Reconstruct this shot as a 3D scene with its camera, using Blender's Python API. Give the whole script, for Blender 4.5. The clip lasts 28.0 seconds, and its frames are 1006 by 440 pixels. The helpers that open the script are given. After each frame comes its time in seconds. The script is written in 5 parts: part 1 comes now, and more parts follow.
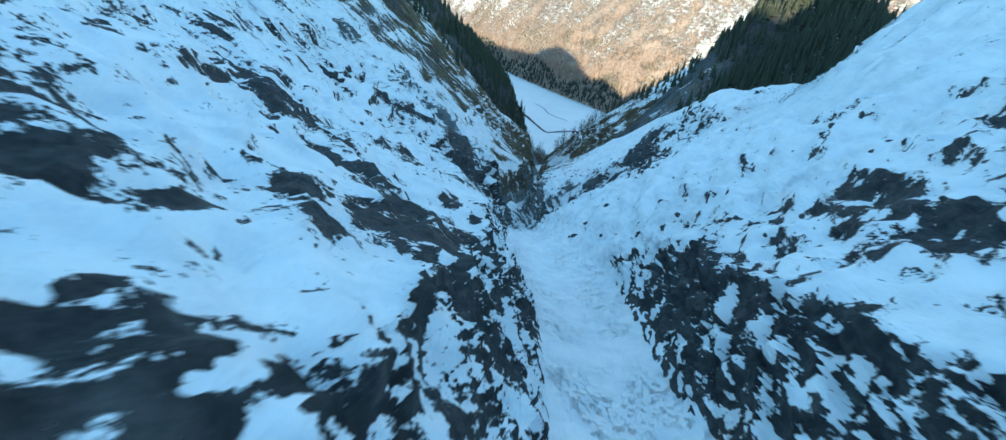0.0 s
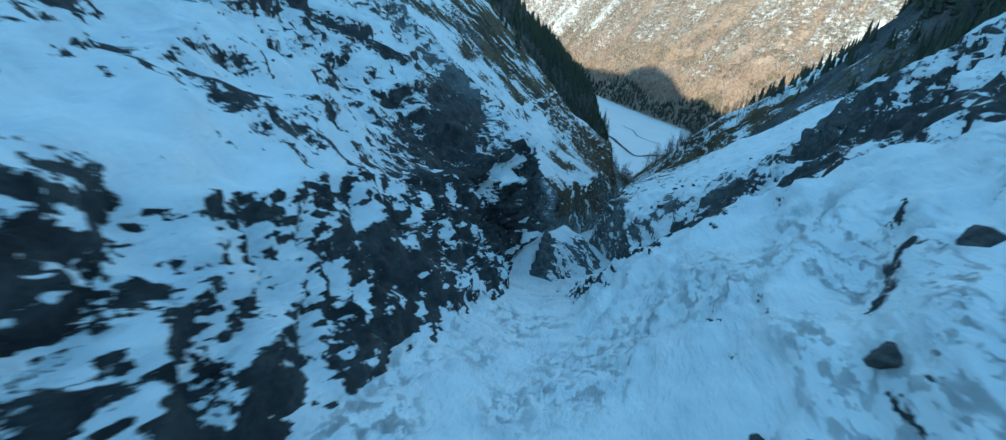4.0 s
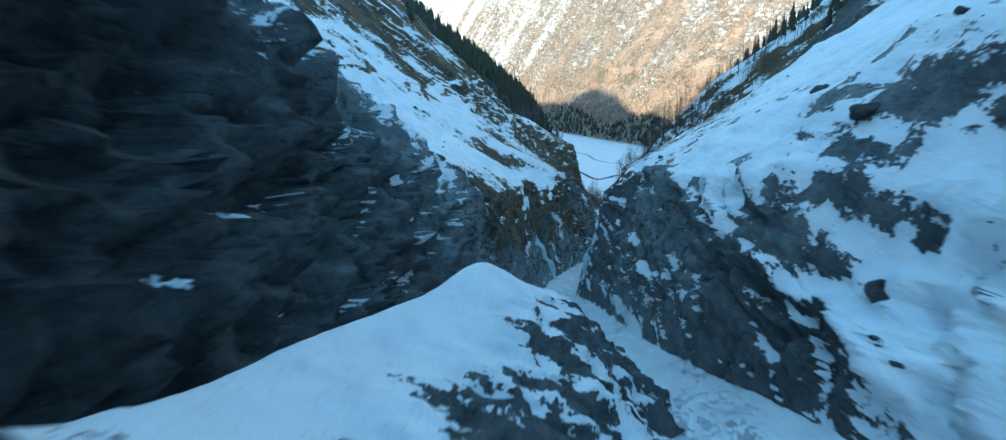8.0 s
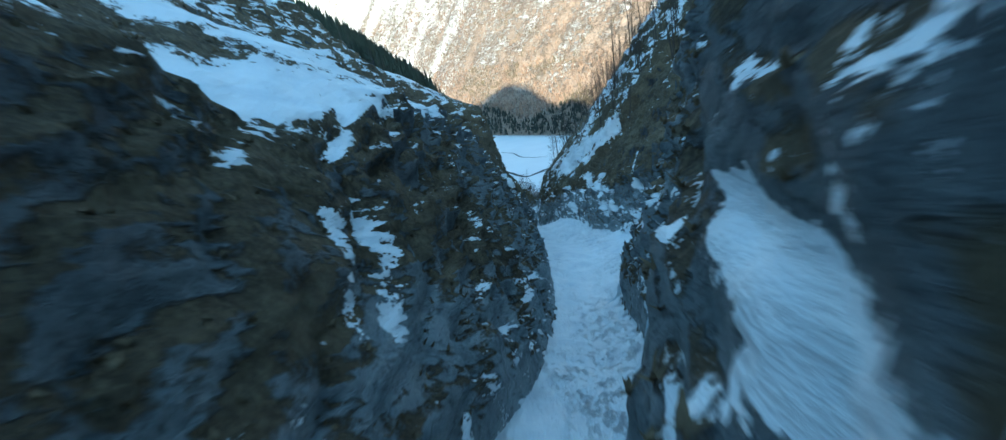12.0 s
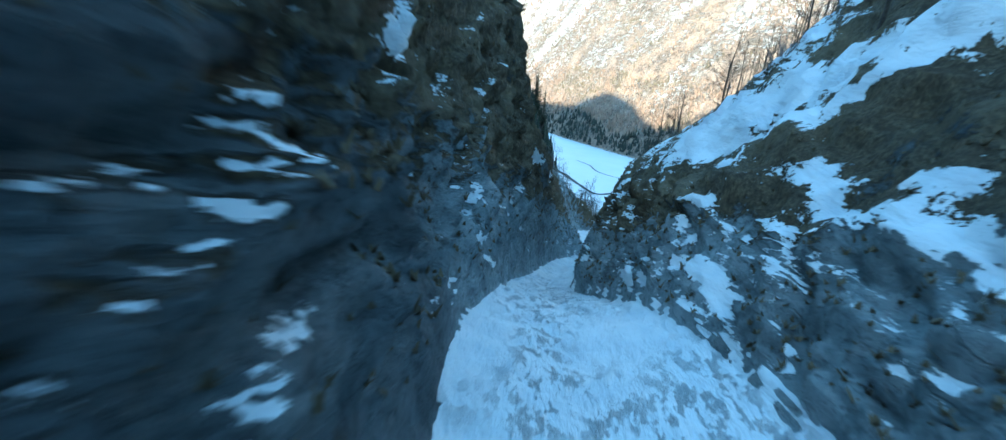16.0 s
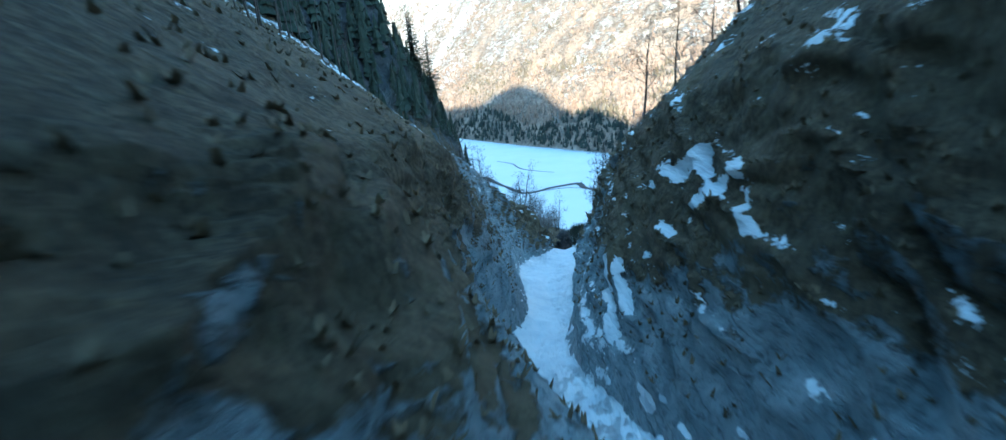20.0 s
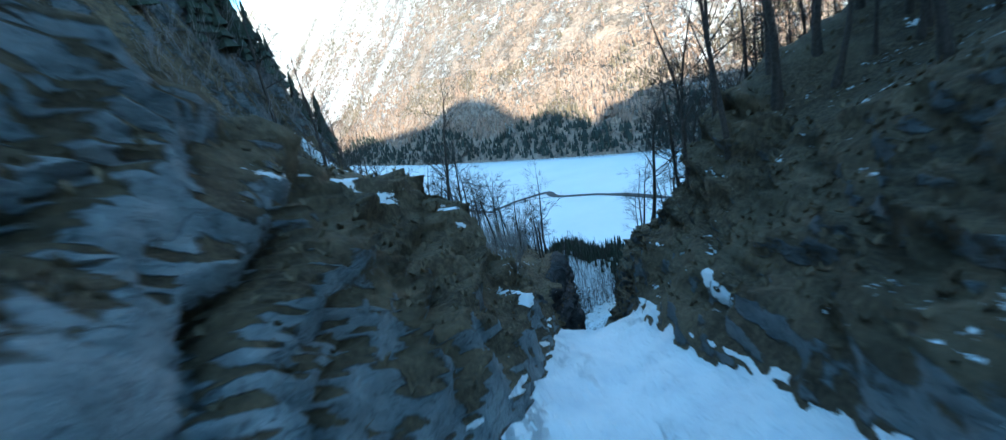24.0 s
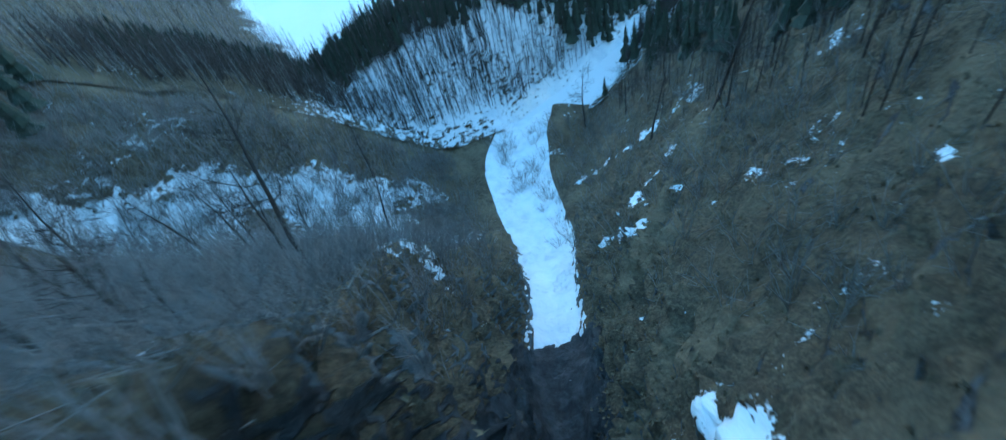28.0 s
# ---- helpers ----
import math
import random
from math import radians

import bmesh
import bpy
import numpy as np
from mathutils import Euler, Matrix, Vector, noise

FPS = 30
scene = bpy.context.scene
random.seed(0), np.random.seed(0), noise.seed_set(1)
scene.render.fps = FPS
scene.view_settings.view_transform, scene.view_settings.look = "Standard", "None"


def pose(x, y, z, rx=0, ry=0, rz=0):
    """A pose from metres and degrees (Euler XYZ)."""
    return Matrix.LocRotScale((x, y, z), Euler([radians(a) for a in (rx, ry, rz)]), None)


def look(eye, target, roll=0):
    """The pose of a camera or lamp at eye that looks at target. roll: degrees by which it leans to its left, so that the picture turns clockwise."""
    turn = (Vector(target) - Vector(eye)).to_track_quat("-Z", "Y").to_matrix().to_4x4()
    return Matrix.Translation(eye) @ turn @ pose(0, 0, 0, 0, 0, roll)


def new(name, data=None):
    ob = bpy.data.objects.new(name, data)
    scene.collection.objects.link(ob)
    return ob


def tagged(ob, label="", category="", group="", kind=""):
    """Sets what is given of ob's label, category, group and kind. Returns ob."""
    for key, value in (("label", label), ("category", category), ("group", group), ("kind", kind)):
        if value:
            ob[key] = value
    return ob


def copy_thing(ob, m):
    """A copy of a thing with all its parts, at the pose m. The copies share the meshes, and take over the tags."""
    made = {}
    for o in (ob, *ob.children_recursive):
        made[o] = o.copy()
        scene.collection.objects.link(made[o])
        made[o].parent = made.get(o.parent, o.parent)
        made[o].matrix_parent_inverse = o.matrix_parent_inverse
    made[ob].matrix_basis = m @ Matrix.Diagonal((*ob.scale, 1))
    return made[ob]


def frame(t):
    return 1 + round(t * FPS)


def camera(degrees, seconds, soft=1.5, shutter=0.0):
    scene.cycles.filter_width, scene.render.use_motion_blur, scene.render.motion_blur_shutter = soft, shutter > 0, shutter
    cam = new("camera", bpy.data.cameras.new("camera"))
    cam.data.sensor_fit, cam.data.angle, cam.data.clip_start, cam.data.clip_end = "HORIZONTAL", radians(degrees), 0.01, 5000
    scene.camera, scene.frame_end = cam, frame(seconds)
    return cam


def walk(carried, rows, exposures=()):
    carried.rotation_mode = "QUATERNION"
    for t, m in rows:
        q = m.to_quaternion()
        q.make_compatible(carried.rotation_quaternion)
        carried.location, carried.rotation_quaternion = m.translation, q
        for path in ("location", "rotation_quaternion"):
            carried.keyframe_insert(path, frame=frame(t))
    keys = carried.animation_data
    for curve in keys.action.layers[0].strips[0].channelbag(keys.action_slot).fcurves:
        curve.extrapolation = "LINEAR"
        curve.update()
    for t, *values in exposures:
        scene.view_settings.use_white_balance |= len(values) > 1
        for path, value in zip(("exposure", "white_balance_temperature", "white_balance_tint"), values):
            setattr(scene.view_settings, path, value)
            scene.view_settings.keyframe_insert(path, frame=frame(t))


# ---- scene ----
cam = camera(92.5, 28.0, soft=1.25, shutter=0.3)
PATH = [
    (0, (-0.00, -0.00, 280.00), (-0.01, 17.52, 270.36), 6.6),
    (0.5, (2.14, 9.38, 274.78), (1.37, 26.94, 265.23), 6.5),
    (1, (4.05, 18.89, 269.69), (2.45, 36.46, 260.27), 7.4),
    (1.5, (5.51, 28.72, 264.83), (3.12, 46.25, 255.51), 8.8),
    (2, (6.64, 38.25, 260.28), (3.63, 55.72, 251.03), 9.7),
    (2.5, (7.35, 47.93, 255.83), (3.96, 65.37, 246.65), 9.7),
    (3, (7.77, 57.12, 251.43), (4.23, 74.59, 242.35), 8.5),
    (3.5, (8.23, 66.31, 247.03), (4.59, 83.83, 238.08), 5.7),
    (5.5, (8.26, 102.61, 225.26), (5.15, 120.41, 216.70), 0.9),
    (6, (7.84, 113.04, 220.33), (4.92, 131.02, 212.07), -1.3),
    (6.5, (7.29, 123.56, 215.45), (4.57, 141.74, 207.56), -2.8),
    (7, (6.93, 134.00, 210.74), (4.31, 152.38, 203.28), -3.6),
    (7.5, (6.67, 144.36, 206.40), (4.13, 162.90, 199.32), -4.2),
    (8, (6.49, 154.85, 202.35), (4.07, 173.47, 195.47), -4.7),
    (8.5, (6.38, 165.15, 198.57), (4.25, 183.84, 191.78), -6.0),
    (9, (6.16, 175.39, 195.05), (4.63, 194.12, 188.19), -7.8),
    (9.5, (6.12, 185.64, 191.36), (5.50, 204.37, 184.39), -11.0),
    (10, (6.30, 194.98, 187.64), (6.62, 213.69, 180.57), -15.0),
    (10.5, (6.92, 203.92, 184.40), (7.85, 222.55, 177.20), -16.3),
    (11, (8.07, 212.47, 181.18), (9.05, 231.12, 174.01), -14.6),
    (11.5, (9.57, 220.84, 177.35), (10.14, 239.58, 170.39), -13.5),
    (13.5, (15.47, 260.78, 163.83), (14.90, 279.68, 157.32), -4.8),
    (14, (16.70, 271.15, 160.20), (15.95, 290.05, 153.68), -3.2),
    (14.5, (17.95, 281.62, 156.50), (16.93, 300.51, 150.01), -1.7),
    (15, (19.16, 292.25, 152.64), (17.73, 311.12, 146.16), 0.3),
    (15.5, (20.15, 303.19, 148.78), (18.22, 322.00, 142.26), 2.8),
    (16, (20.80, 313.79, 145.00), (18.57, 332.58, 138.52), 4.2),
    (16.5, (21.20, 324.25, 141.64), (18.95, 343.04, 135.18), 3.2),
    (17, (21.46, 334.98, 138.36), (19.46, 353.81, 131.91), 0.0),
    (17.5, (21.31, 345.61, 135.01), (19.95, 364.51, 128.60), -3.9),
    (18, (21.22, 356.13, 132.12), (20.90, 375.00, 125.51), -7.4),
    (18.5, (21.37, 365.90, 129.37), (22.14, 384.71, 122.62), -11.4),
    (19, (21.83, 375.23, 126.83), (23.41, 394.01, 120.13), -11.4),
    (19.5, (21.75, 385.09, 124.71), (22.95, 404.04, 118.42), -11.2),
    (20, (22.55, 394.68, 122.49), (23.11, 413.74, 116.46), -4.4),
    (20.5, (25.50, 403.46, 120.67), (24.50, 422.56, 114.85), -4.6),
    (22.5, (30.27, 444.23, 108.74), (28.67, 463.07, 102.20), 2.1),
    (23, (30.78, 454.60, 104.29), (30.58, 473.56, 97.95), -3.9),
    (23.5, (31.47, 464.92, 99.70), (32.63, 483.97, 93.72), -8.8),
    (24, (32.70, 475.29, 95.26), (34.72, 494.50, 90.08), -11.2),
    (24.5, (34.37, 485.38, 92.03), (36.77, 504.75, 87.68), -10.6),
    (25, (36.37, 495.86, 89.70), (38.91, 515.29, 85.70), -9.6),
    (25.5, (38.00, 506.29, 88.06), (41.05, 525.54, 83.58), -10.2),
    (26, (40.46, 515.86, 85.48), (44.52, 534.55, 79.63), -12.6),
    (26.5, (43.85, 524.88, 82.36), (48.64, 542.70, 74.65), -16.9),
    (27, (47.28, 533.60, 78.58), (51.92, 550.23, 68.49), -18.7),
    (27.5, (51.08, 541.62, 73.77), (54.47, 556.84, 61.25), -18.8),
    (28, (55.44, 548.99, 68.81), (56.75, 562.78, 54.38), -17.3),
]
EXPOSURES = [(t, stops, kelvin, tint) for t, stops, kelvin, tint in ((0, 1.7, 5850, -20), (2, 1.42, 5700, -22), (3, 1.3, 5500, -24), (3.5, 1.3, 5450, -25), (6.5, 1.65, 5900, -21), (8, 1.8, 5750, -21), (10.5, 1.78, 5900, -21), (14, 2.2, 5600, -21), (15, 2.4, 5500, -22), (17, 2.22, 5200, -24), (20, 2.4, 5200, -22), (23, 1.95, 5400, -21), (24, 2.1, 5300, -19), (25, 1.4, 5350, -17), (26.5, 1.5, 5300, -18), (27.2, 1.8, 5300, -17), (28, 2.65, 5150, -22))]
walk(cam, [(t, look(eye, target, roll)) for t, eye, target, roll in PATH], EXPOSURES)

# ---- world and sun ----
SUN_EL, SUN_AZ = radians(17.0), radians(-8.0)     # the sun stands behind the start of the flight, over the head of the gorge
to_sun = Vector((math.sin(SUN_AZ) * math.cos(SUN_EL), -math.cos(SUN_AZ) * math.cos(SUN_EL), math.sin(SUN_EL)))
world = bpy.data.worlds.new("sky")
scene.world = world
world.use_nodes = True
wn = world.node_tree.nodes
sky = wn.new("ShaderNodeTexSky")
sky.sky_type = "NISHITA"
sky.sun_disc = False
sky.sun_elevation = SUN_EL
sky.sun_rotation = math.atan2(to_sun.x, to_sun.y)
sky.air_density, sky.dust_density, sky.ozone_density = 1.0, 0.6, 2.5
world.node_tree.links.new(sky.outputs["Color"], wn["Background"].inputs["Color"])
wn["Background"].inputs["Strength"].default_value = 0.15
sun = new("sun", bpy.data.lights.new("sun", "SUN"))
sun.data.energy, sun.data.angle, sun.data.color = 3.5, radians(0.5), (1.0, 0.70, 0.53)
sun.matrix_world = look(to_sun * 900, (0, 0, 0))

# ---- materials ----
def nodes_of(name):
    m = bpy.data.materials.new(name)
    m.use_nodes = True
    return m, m.node_tree.nodes, m.node_tree.links, m.node_tree.nodes["Principled BSDF"]


def noise_node(n, l, scale, detail=6.0, rough=0.55, vec=None, kind="NOISE"):
    t = n.new("ShaderNodeTexNoise")
    t.inputs["Scale"].default_value, t.inputs["Detail"].default_value, t.inputs["Roughness"].default_value = scale, detail, rough
    if vec is not None:
        l.new(vec, t.inputs["Vector"])
    return t.outputs["Fac"]


def ramp(n, l, fac, stops):
    r = n.new("ShaderNodeValToRGB")
    while len(r.color_ramp.elements) < len(stops):
        r.color_ramp.elements.new(0.5)
    for e, (p, c) in zip(r.color_ramp.elements, stops):
        e.position, e.color = p, (*c, 1.0) if len(c) == 3 else c
    l.new(fac, r.inputs["Fac"])
    return r.outputs["Color"]


def math_node(n, l, op, a, b=0.0, c=0.0, clamp=False):
    m = n.new("ShaderNodeMath")
    m.operation, m.use_clamp = op, clamp
    for k, v in enumerate((a, b, c)):
        if isinstance(v, (int, float)):
            m.inputs[k].default_value = v
        else:
            l.new(v, m.inputs[k])
    return m.outputs[0]


def mix_color(n, l, fac, a, b):
    m = n.new("ShaderNodeMix")
    m.data_type = "RGBA"
    for sock, v in ((m.inputs["Factor"], fac), (m.inputs["A"], a), (m.inputs["B"], b)):
        if isinstance(v, (int, float)):
            sock.default_value = v
        elif isinstance(v, tuple):
            sock.default_value = (*v, 1.0)
        else:
            l.new(v, sock)
    return m.outputs["Result"]


def bump(n, l, height, strength, distance, normal=None):
    b = n.new("ShaderNodeBump")
    b.inputs["Strength"].default_value, b.inputs["Distance"].default_value = strength, distance
    l.new(height, b.inputs["Height"])
    if normal is not None:
        l.new(normal, b.inputs["Normal"])
    return b.outputs["Normal"]


def place_vec(n, l, scale=(1, 1, 1), turn=(0, 0, 0)):
    g = n.new("ShaderNodeNewGeometry")
    mp = n.new("ShaderNodeMapping")
    mp.inputs["Scale"].default_value, mp.inputs["Rotation"].default_value = scale, turn
    l.new(g.outputs["Position"], mp.inputs["Vector"])
    return mp.outputs["Vector"]


def dot_node(n, l, vec, way):
    d = n.new("ShaderNodeVectorMath")
    d.operation = "DOT_PRODUCT"
    l.new(vec, d.inputs[0])
    d.inputs[1].default_value = way
    return d.outputs["Value"]


def crack_node(n, l, vec, scale):
    v = n.new("ShaderNodeTexVoronoi")
    v.feature = "DISTANCE_TO_EDGE"
    v.inputs["Scale"].default_value = scale
    l.new(vec, v.inputs["Vector"])
    return v.outputs["Distance"]


def ground_material(name, dark, pale, turf, size=1.0, sharp=16.0):
    """Snow, rock and dead grass, laid by the masks of the terrain and broken up by noise at real size."""
    m, n, l, p = nodes_of(name)
    at = n.new("ShaderNodeAttribute")
    at.attribute_name = "cover"
    sep = n.new("ShaderNodeSeparateColor")
    l.new(at.outputs["Color"], sep.inputs["Color"])
    vec = place_vec(n, l)
    big, mid, fine = (noise_node(n, l, s / size, 6.0, 0.62, vec) for s in (0.22, 0.9, 4.5))
    edge = math_node(n, l, "ADD", math_node(n, l, "MULTIPLY", mid, 0.85), math_node(n, l, "MULTIPLY", fine, 0.6))
    beds = noise_node(n, l, 1.0 / size, 4.0, 0.6, place_vec(n, l, (0.35, 0.35, 1.9), (0.3, 0.2, 0.0)))
    edge = math_node(n, l, "ADD", edge, math_node(n, l, "MULTIPLY_ADD", beds, 0.6, -1.025))
    sm = math_node(n, l, "ADD", math_node(n, l, "MULTIPLY_ADD", sep.outputs["Red"], 1.4, -0.2), math_node(n, l, "MULTIPLY", edge, 2.1))
    sm = math_node(n, l, "MULTIPLY_ADD", sm, sharp, 0.5 - 0.5 * sharp, clamp=True)
    gm = math_node(n, l, "ADD", sep.outputs["Green"], math_node(n, l, "MULTIPLY", math_node(n, l, "ADD", big, -0.5), 1.4))
    gm = math_node(n, l, "ADD", gm, math_node(n, l, "MULTIPLY", edge, 0.9))
    gm = math_node(n, l, "MULTIPLY_ADD", gm, 6.0, -2.4, clamp=True)
    # rock: warped coordinates, beds that dip, joints, stains
    warp = n.new("ShaderNodeVectorMath")
    warp.operation = "MULTIPLY_ADD"
    wn_ = n.new("ShaderNodeTexNoise")
    wn_.inputs["Scale"].default_value, wn_.inputs["Detail"].default_value = 0.7 / size, 4.0
    l.new(vec, wn_.inputs["Vector"])
    l.new(wn_.outputs["Color"], warp.inputs[0])
    warp.inputs[1].default_value = (1.5 * size, 1.5 * size, 1.5 * size)
    l.new(vec, warp.inputs[2])
    wv = warp.outputs[0]
    dip = dot_node(n, l, wv, (0.2, -0.3, 0.93))
    bed = math_node(n, l, "FRACT", math_node(n, l, "MULTIPLY", dip, 0.75 / size))
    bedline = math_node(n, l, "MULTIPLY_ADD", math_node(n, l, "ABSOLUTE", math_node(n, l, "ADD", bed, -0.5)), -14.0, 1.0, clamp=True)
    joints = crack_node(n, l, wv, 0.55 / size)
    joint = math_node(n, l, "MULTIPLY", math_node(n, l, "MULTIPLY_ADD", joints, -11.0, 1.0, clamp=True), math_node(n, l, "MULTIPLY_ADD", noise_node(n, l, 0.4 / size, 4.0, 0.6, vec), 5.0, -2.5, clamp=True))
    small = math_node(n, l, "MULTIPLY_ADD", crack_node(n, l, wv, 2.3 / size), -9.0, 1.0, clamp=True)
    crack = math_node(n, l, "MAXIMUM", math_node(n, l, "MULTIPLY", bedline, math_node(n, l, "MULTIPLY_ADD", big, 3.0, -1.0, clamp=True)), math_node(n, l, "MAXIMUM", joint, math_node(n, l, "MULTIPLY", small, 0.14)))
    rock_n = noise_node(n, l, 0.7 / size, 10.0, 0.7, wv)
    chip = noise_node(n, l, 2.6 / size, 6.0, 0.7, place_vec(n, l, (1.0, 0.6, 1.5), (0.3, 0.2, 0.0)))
    rock = ramp(n, l, rock_n, list(zip((0.28, 0.46, 0.6, 0.78), dark)))
    light = ramp(n, l, rock_n, list(zip((0.28, 0.44, 0.6, 0.78), pale)))
    rock = mix_color(n, l, at.outputs["Alpha"], rock, light)
    stain = math_node(n, l, "MULTIPLY_ADD", noise_node(n, l, 0.5 / size, 4.0, 0.6, place_vec(n, l, (1.0, 1.0, 0.25))), 5.0, -2.6, clamp=True)
    rock = mix_color(n, l, math_node(n, l, "MULTIPLY", stain, 0.35), rock, (0.05, 0.052, 0.054))
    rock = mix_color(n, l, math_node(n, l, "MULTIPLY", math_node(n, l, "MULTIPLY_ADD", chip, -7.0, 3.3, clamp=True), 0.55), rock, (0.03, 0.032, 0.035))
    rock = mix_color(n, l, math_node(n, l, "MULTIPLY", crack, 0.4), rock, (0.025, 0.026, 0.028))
    clump_v = n.new("ShaderNodeTexVoronoi")
    clump_v.feature = "SMOOTH_F1"
    clump_v.inputs["Scale"].default_value = 1.7 / size
    l.new(wv, clump_v.inputs["Vector"])
    clump = clump_v.outputs["Distance"]
    turf_n = noise_node(n, l, 5.5 / size, 9.0, 0.75, place_vec(n, l, (1.0, 1.0, 0.45)))
    grass = ramp(n, l, turf_n, list(zip((0.3, 0.46, 0.58, 0.75), turf)))
    grass = mix_color(n, l, math_node(n, l, "MULTIPLY", math_node(n, l, "MULTIPLY_ADD", clump, 2.2, -0.75, clamp=True), 0.55), grass, (0.034, 0.026, 0.020))
    tan = math_node(n, l, "MULTIPLY_ADD", noise_node(n, l, 0.13 / size, 5.0, 0.6, vec), 5.0, -2.4, clamp=True)
    grass = mix_color(n, l, math_node(n, l, "MULTIPLY", tan, 0.55), grass, turf[3])
    snow = ramp(n, l, noise_node(n, l, 0.35 / size, 6.0, 0.55, vec), [(0.28, (0.74, 0.765, 0.80)), (0.5, (0.875, 0.885, 0.895)), (0.7, (0.93, 0.935, 0.94))])
    # lumps and grey slush of old slides on the gully floor
    debris = math_node(n, l, "MULTIPLY_ADD", noise_node(n, l, 1.6, 9.0, 0.75, place_vec(n, l, (1.0, 0.45, 1.0))), 6.0, -3.1, clamp=True)
    zone = math_node(n, l, "MULTIPLY_ADD", noise_node(n, l, 0.16, 3.0, 0.5, place_vec(n, l, (1.0, 0.3, 1.0))), 8.0, -3.5, clamp=True)
    debris = math_node(n, l, "MULTIPLY", math_node(n, l, "MULTIPLY", debris, zone), sep.outputs["Blue"])
    snow = mix_color(n, l, math_node(n, l, "MULTIPLY", debris, 0.42), snow, (0.42, 0.48, 0.52))
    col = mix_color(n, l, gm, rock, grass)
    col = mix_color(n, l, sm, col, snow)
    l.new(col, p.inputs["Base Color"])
    l.new(math_node(n, l, "MULTIPLY_ADD", sm, -0.15, 0.85), p.inputs["Roughness"])
    p.inputs["Specular IOR Level"].default_value = 0.3
    rock_h = math_node(n, l, "ADD", rock_n, math_node(n, l, "MULTIPLY_ADD", bed, 0.35, math_node(n, l, "MULTIPLY_ADD", chip, 0.5, math_node(n, l, "MULTIPLY", crack, -0.3))))
    grass_h = math_node(n, l, "ADD", math_node(n, l, "MULTIPLY", clump, -0.9), math_node(n, l, "MULTIPLY", turf_n, 0.5))
    mixh = n.new("ShaderNodeMix")
    l.new(gm, mixh.inputs["Factor"])
    l.new(rock_h, mixh.inputs["A"])
    l.new(grass_h, mixh.inputs["B"])
    bare = math_node(n, l, "SUBTRACT", 1.0, sm)
    h = math_node(n, l, "MULTIPLY", mixh.outputs["Result"], math_node(n, l, "MULTIPLY_ADD", bare, 0.9, 0.04))
    h = math_node(n, l, "ADD", h, math_node(n, l, "MULTIPLY", sm, 0.45))
    ripple = noise_node(n, l, 0.9, 6.0, 0.55, place_vec(n, l, (1.0, 0.3, 1.0), (0, 0, 0.5)))
    h = math_node(n, l, "ADD", h, math_node(n, l, "MULTIPLY", math_node(n, l, "MULTIPLY", ripple, sm), 0.8))
    drift = noise_node(n, l, 0.28, 5.0, 0.6, place_vec(n, l, (1.0, 0.4, 1.6), (0.2, 0, -0.4)))
    h = math_node(n, l, "ADD", h, math_node(n, l, "MULTIPLY", math_node(n, l, "MULTIPLY", drift, sm), 1.5))
    h = math_node(n, l, "ADD", h, math_node(n, l, "MULTIPLY", debris, 0.3))
    l.new(bump(n, l, h, 1.0, 0.42 * size), p.inputs["Normal"])
    return m


def plain_material(name, low, high, scale, rough=0.8, bumpy=0.3, dist=0.05):
    m, n, l, p = nodes_of(name)
    vec = place_vec(n, l)
    f = noise_node(n, l, scale, 7.0, 0.65, vec)
    l.new(ramp(n, l, f, [(0.3, low), (0.7, high)]), p.inputs["Base Color"])
    p.inputs["Roughness"].default_value = rough
    l.new(bump(n, l, f, bumpy, dist), p.inputs["Normal"])
    return m


DARK_ROCK = ((0.022, 0.022, 0.024), (0.052, 0.052, 0.055), (0.095, 0.095, 0.096), (0.17, 0.165, 0.16))
PALE_ROCK = ((0.18, 0.205, 0.215), (0.34, 0.375, 0.385), (0.46, 0.485, 0.49), (0.55, 0.56, 0.55))
DEAD_TURF = ((0.040, 0.032, 0.023), (0.105, 0.082, 0.052), (0.185, 0.142, 0.085), (0.28, 0.22, 0.135))
WARM_ROCK = ((0.15, 0.125, 0.105), (0.27, 0.235, 0.205), (0.40, 0.355, 0.315), (0.50, 0.455, 0.41))
BROWN_WOOD = ((0.18, 0.135, 0.105), (0.31, 0.24, 0.19), (0.41, 0.325, 0.265), (0.50, 0.41, 0.345))
GROUND = ground_material("snow_rock_grass", DARK_ROCK, PALE_ROCK, DEAD_TURF)
MOUNTAIN = ground_material("far_slopes", WARM_ROCK, WARM_ROCK, BROWN_WOOD, 7.0, 2.6)
BARK = plain_material("bark", (0.035, 0.028, 0.024), (0.12, 0.10, 0.085), 6.0, 0.9, 0.6, 0.03)
BRUSH = plain_material("brush_twigs", (0.17, 0.16, 0.15), (0.36, 0.335, 0.31), 1.5, 0.9)
# conifers at the far mountain's foot: its shade is put into the darker colour
SHADED_NEEDLES = plain_material("shaded_needles", (0.012, 0.018, 0.016), (0.05, 0.06, 0.05), 0.15, 0.9)
# paler, browner copy for the slope above: sunlit look put into the colour
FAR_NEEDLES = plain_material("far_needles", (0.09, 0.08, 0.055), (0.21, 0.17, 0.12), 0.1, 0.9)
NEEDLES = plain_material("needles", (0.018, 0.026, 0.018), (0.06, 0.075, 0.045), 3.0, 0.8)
BROWN = plain_material("brown_twigs", (0.17, 0.115, 0.085), (0.36, 0.265, 0.21), 0.1, 0.9)
FIELD_SNOW = plain_material("field_snow", (0.78, 0.80, 0.82), (0.86, 0.87, 0.88), 0.02, 0.6, 0.1, 0.2)
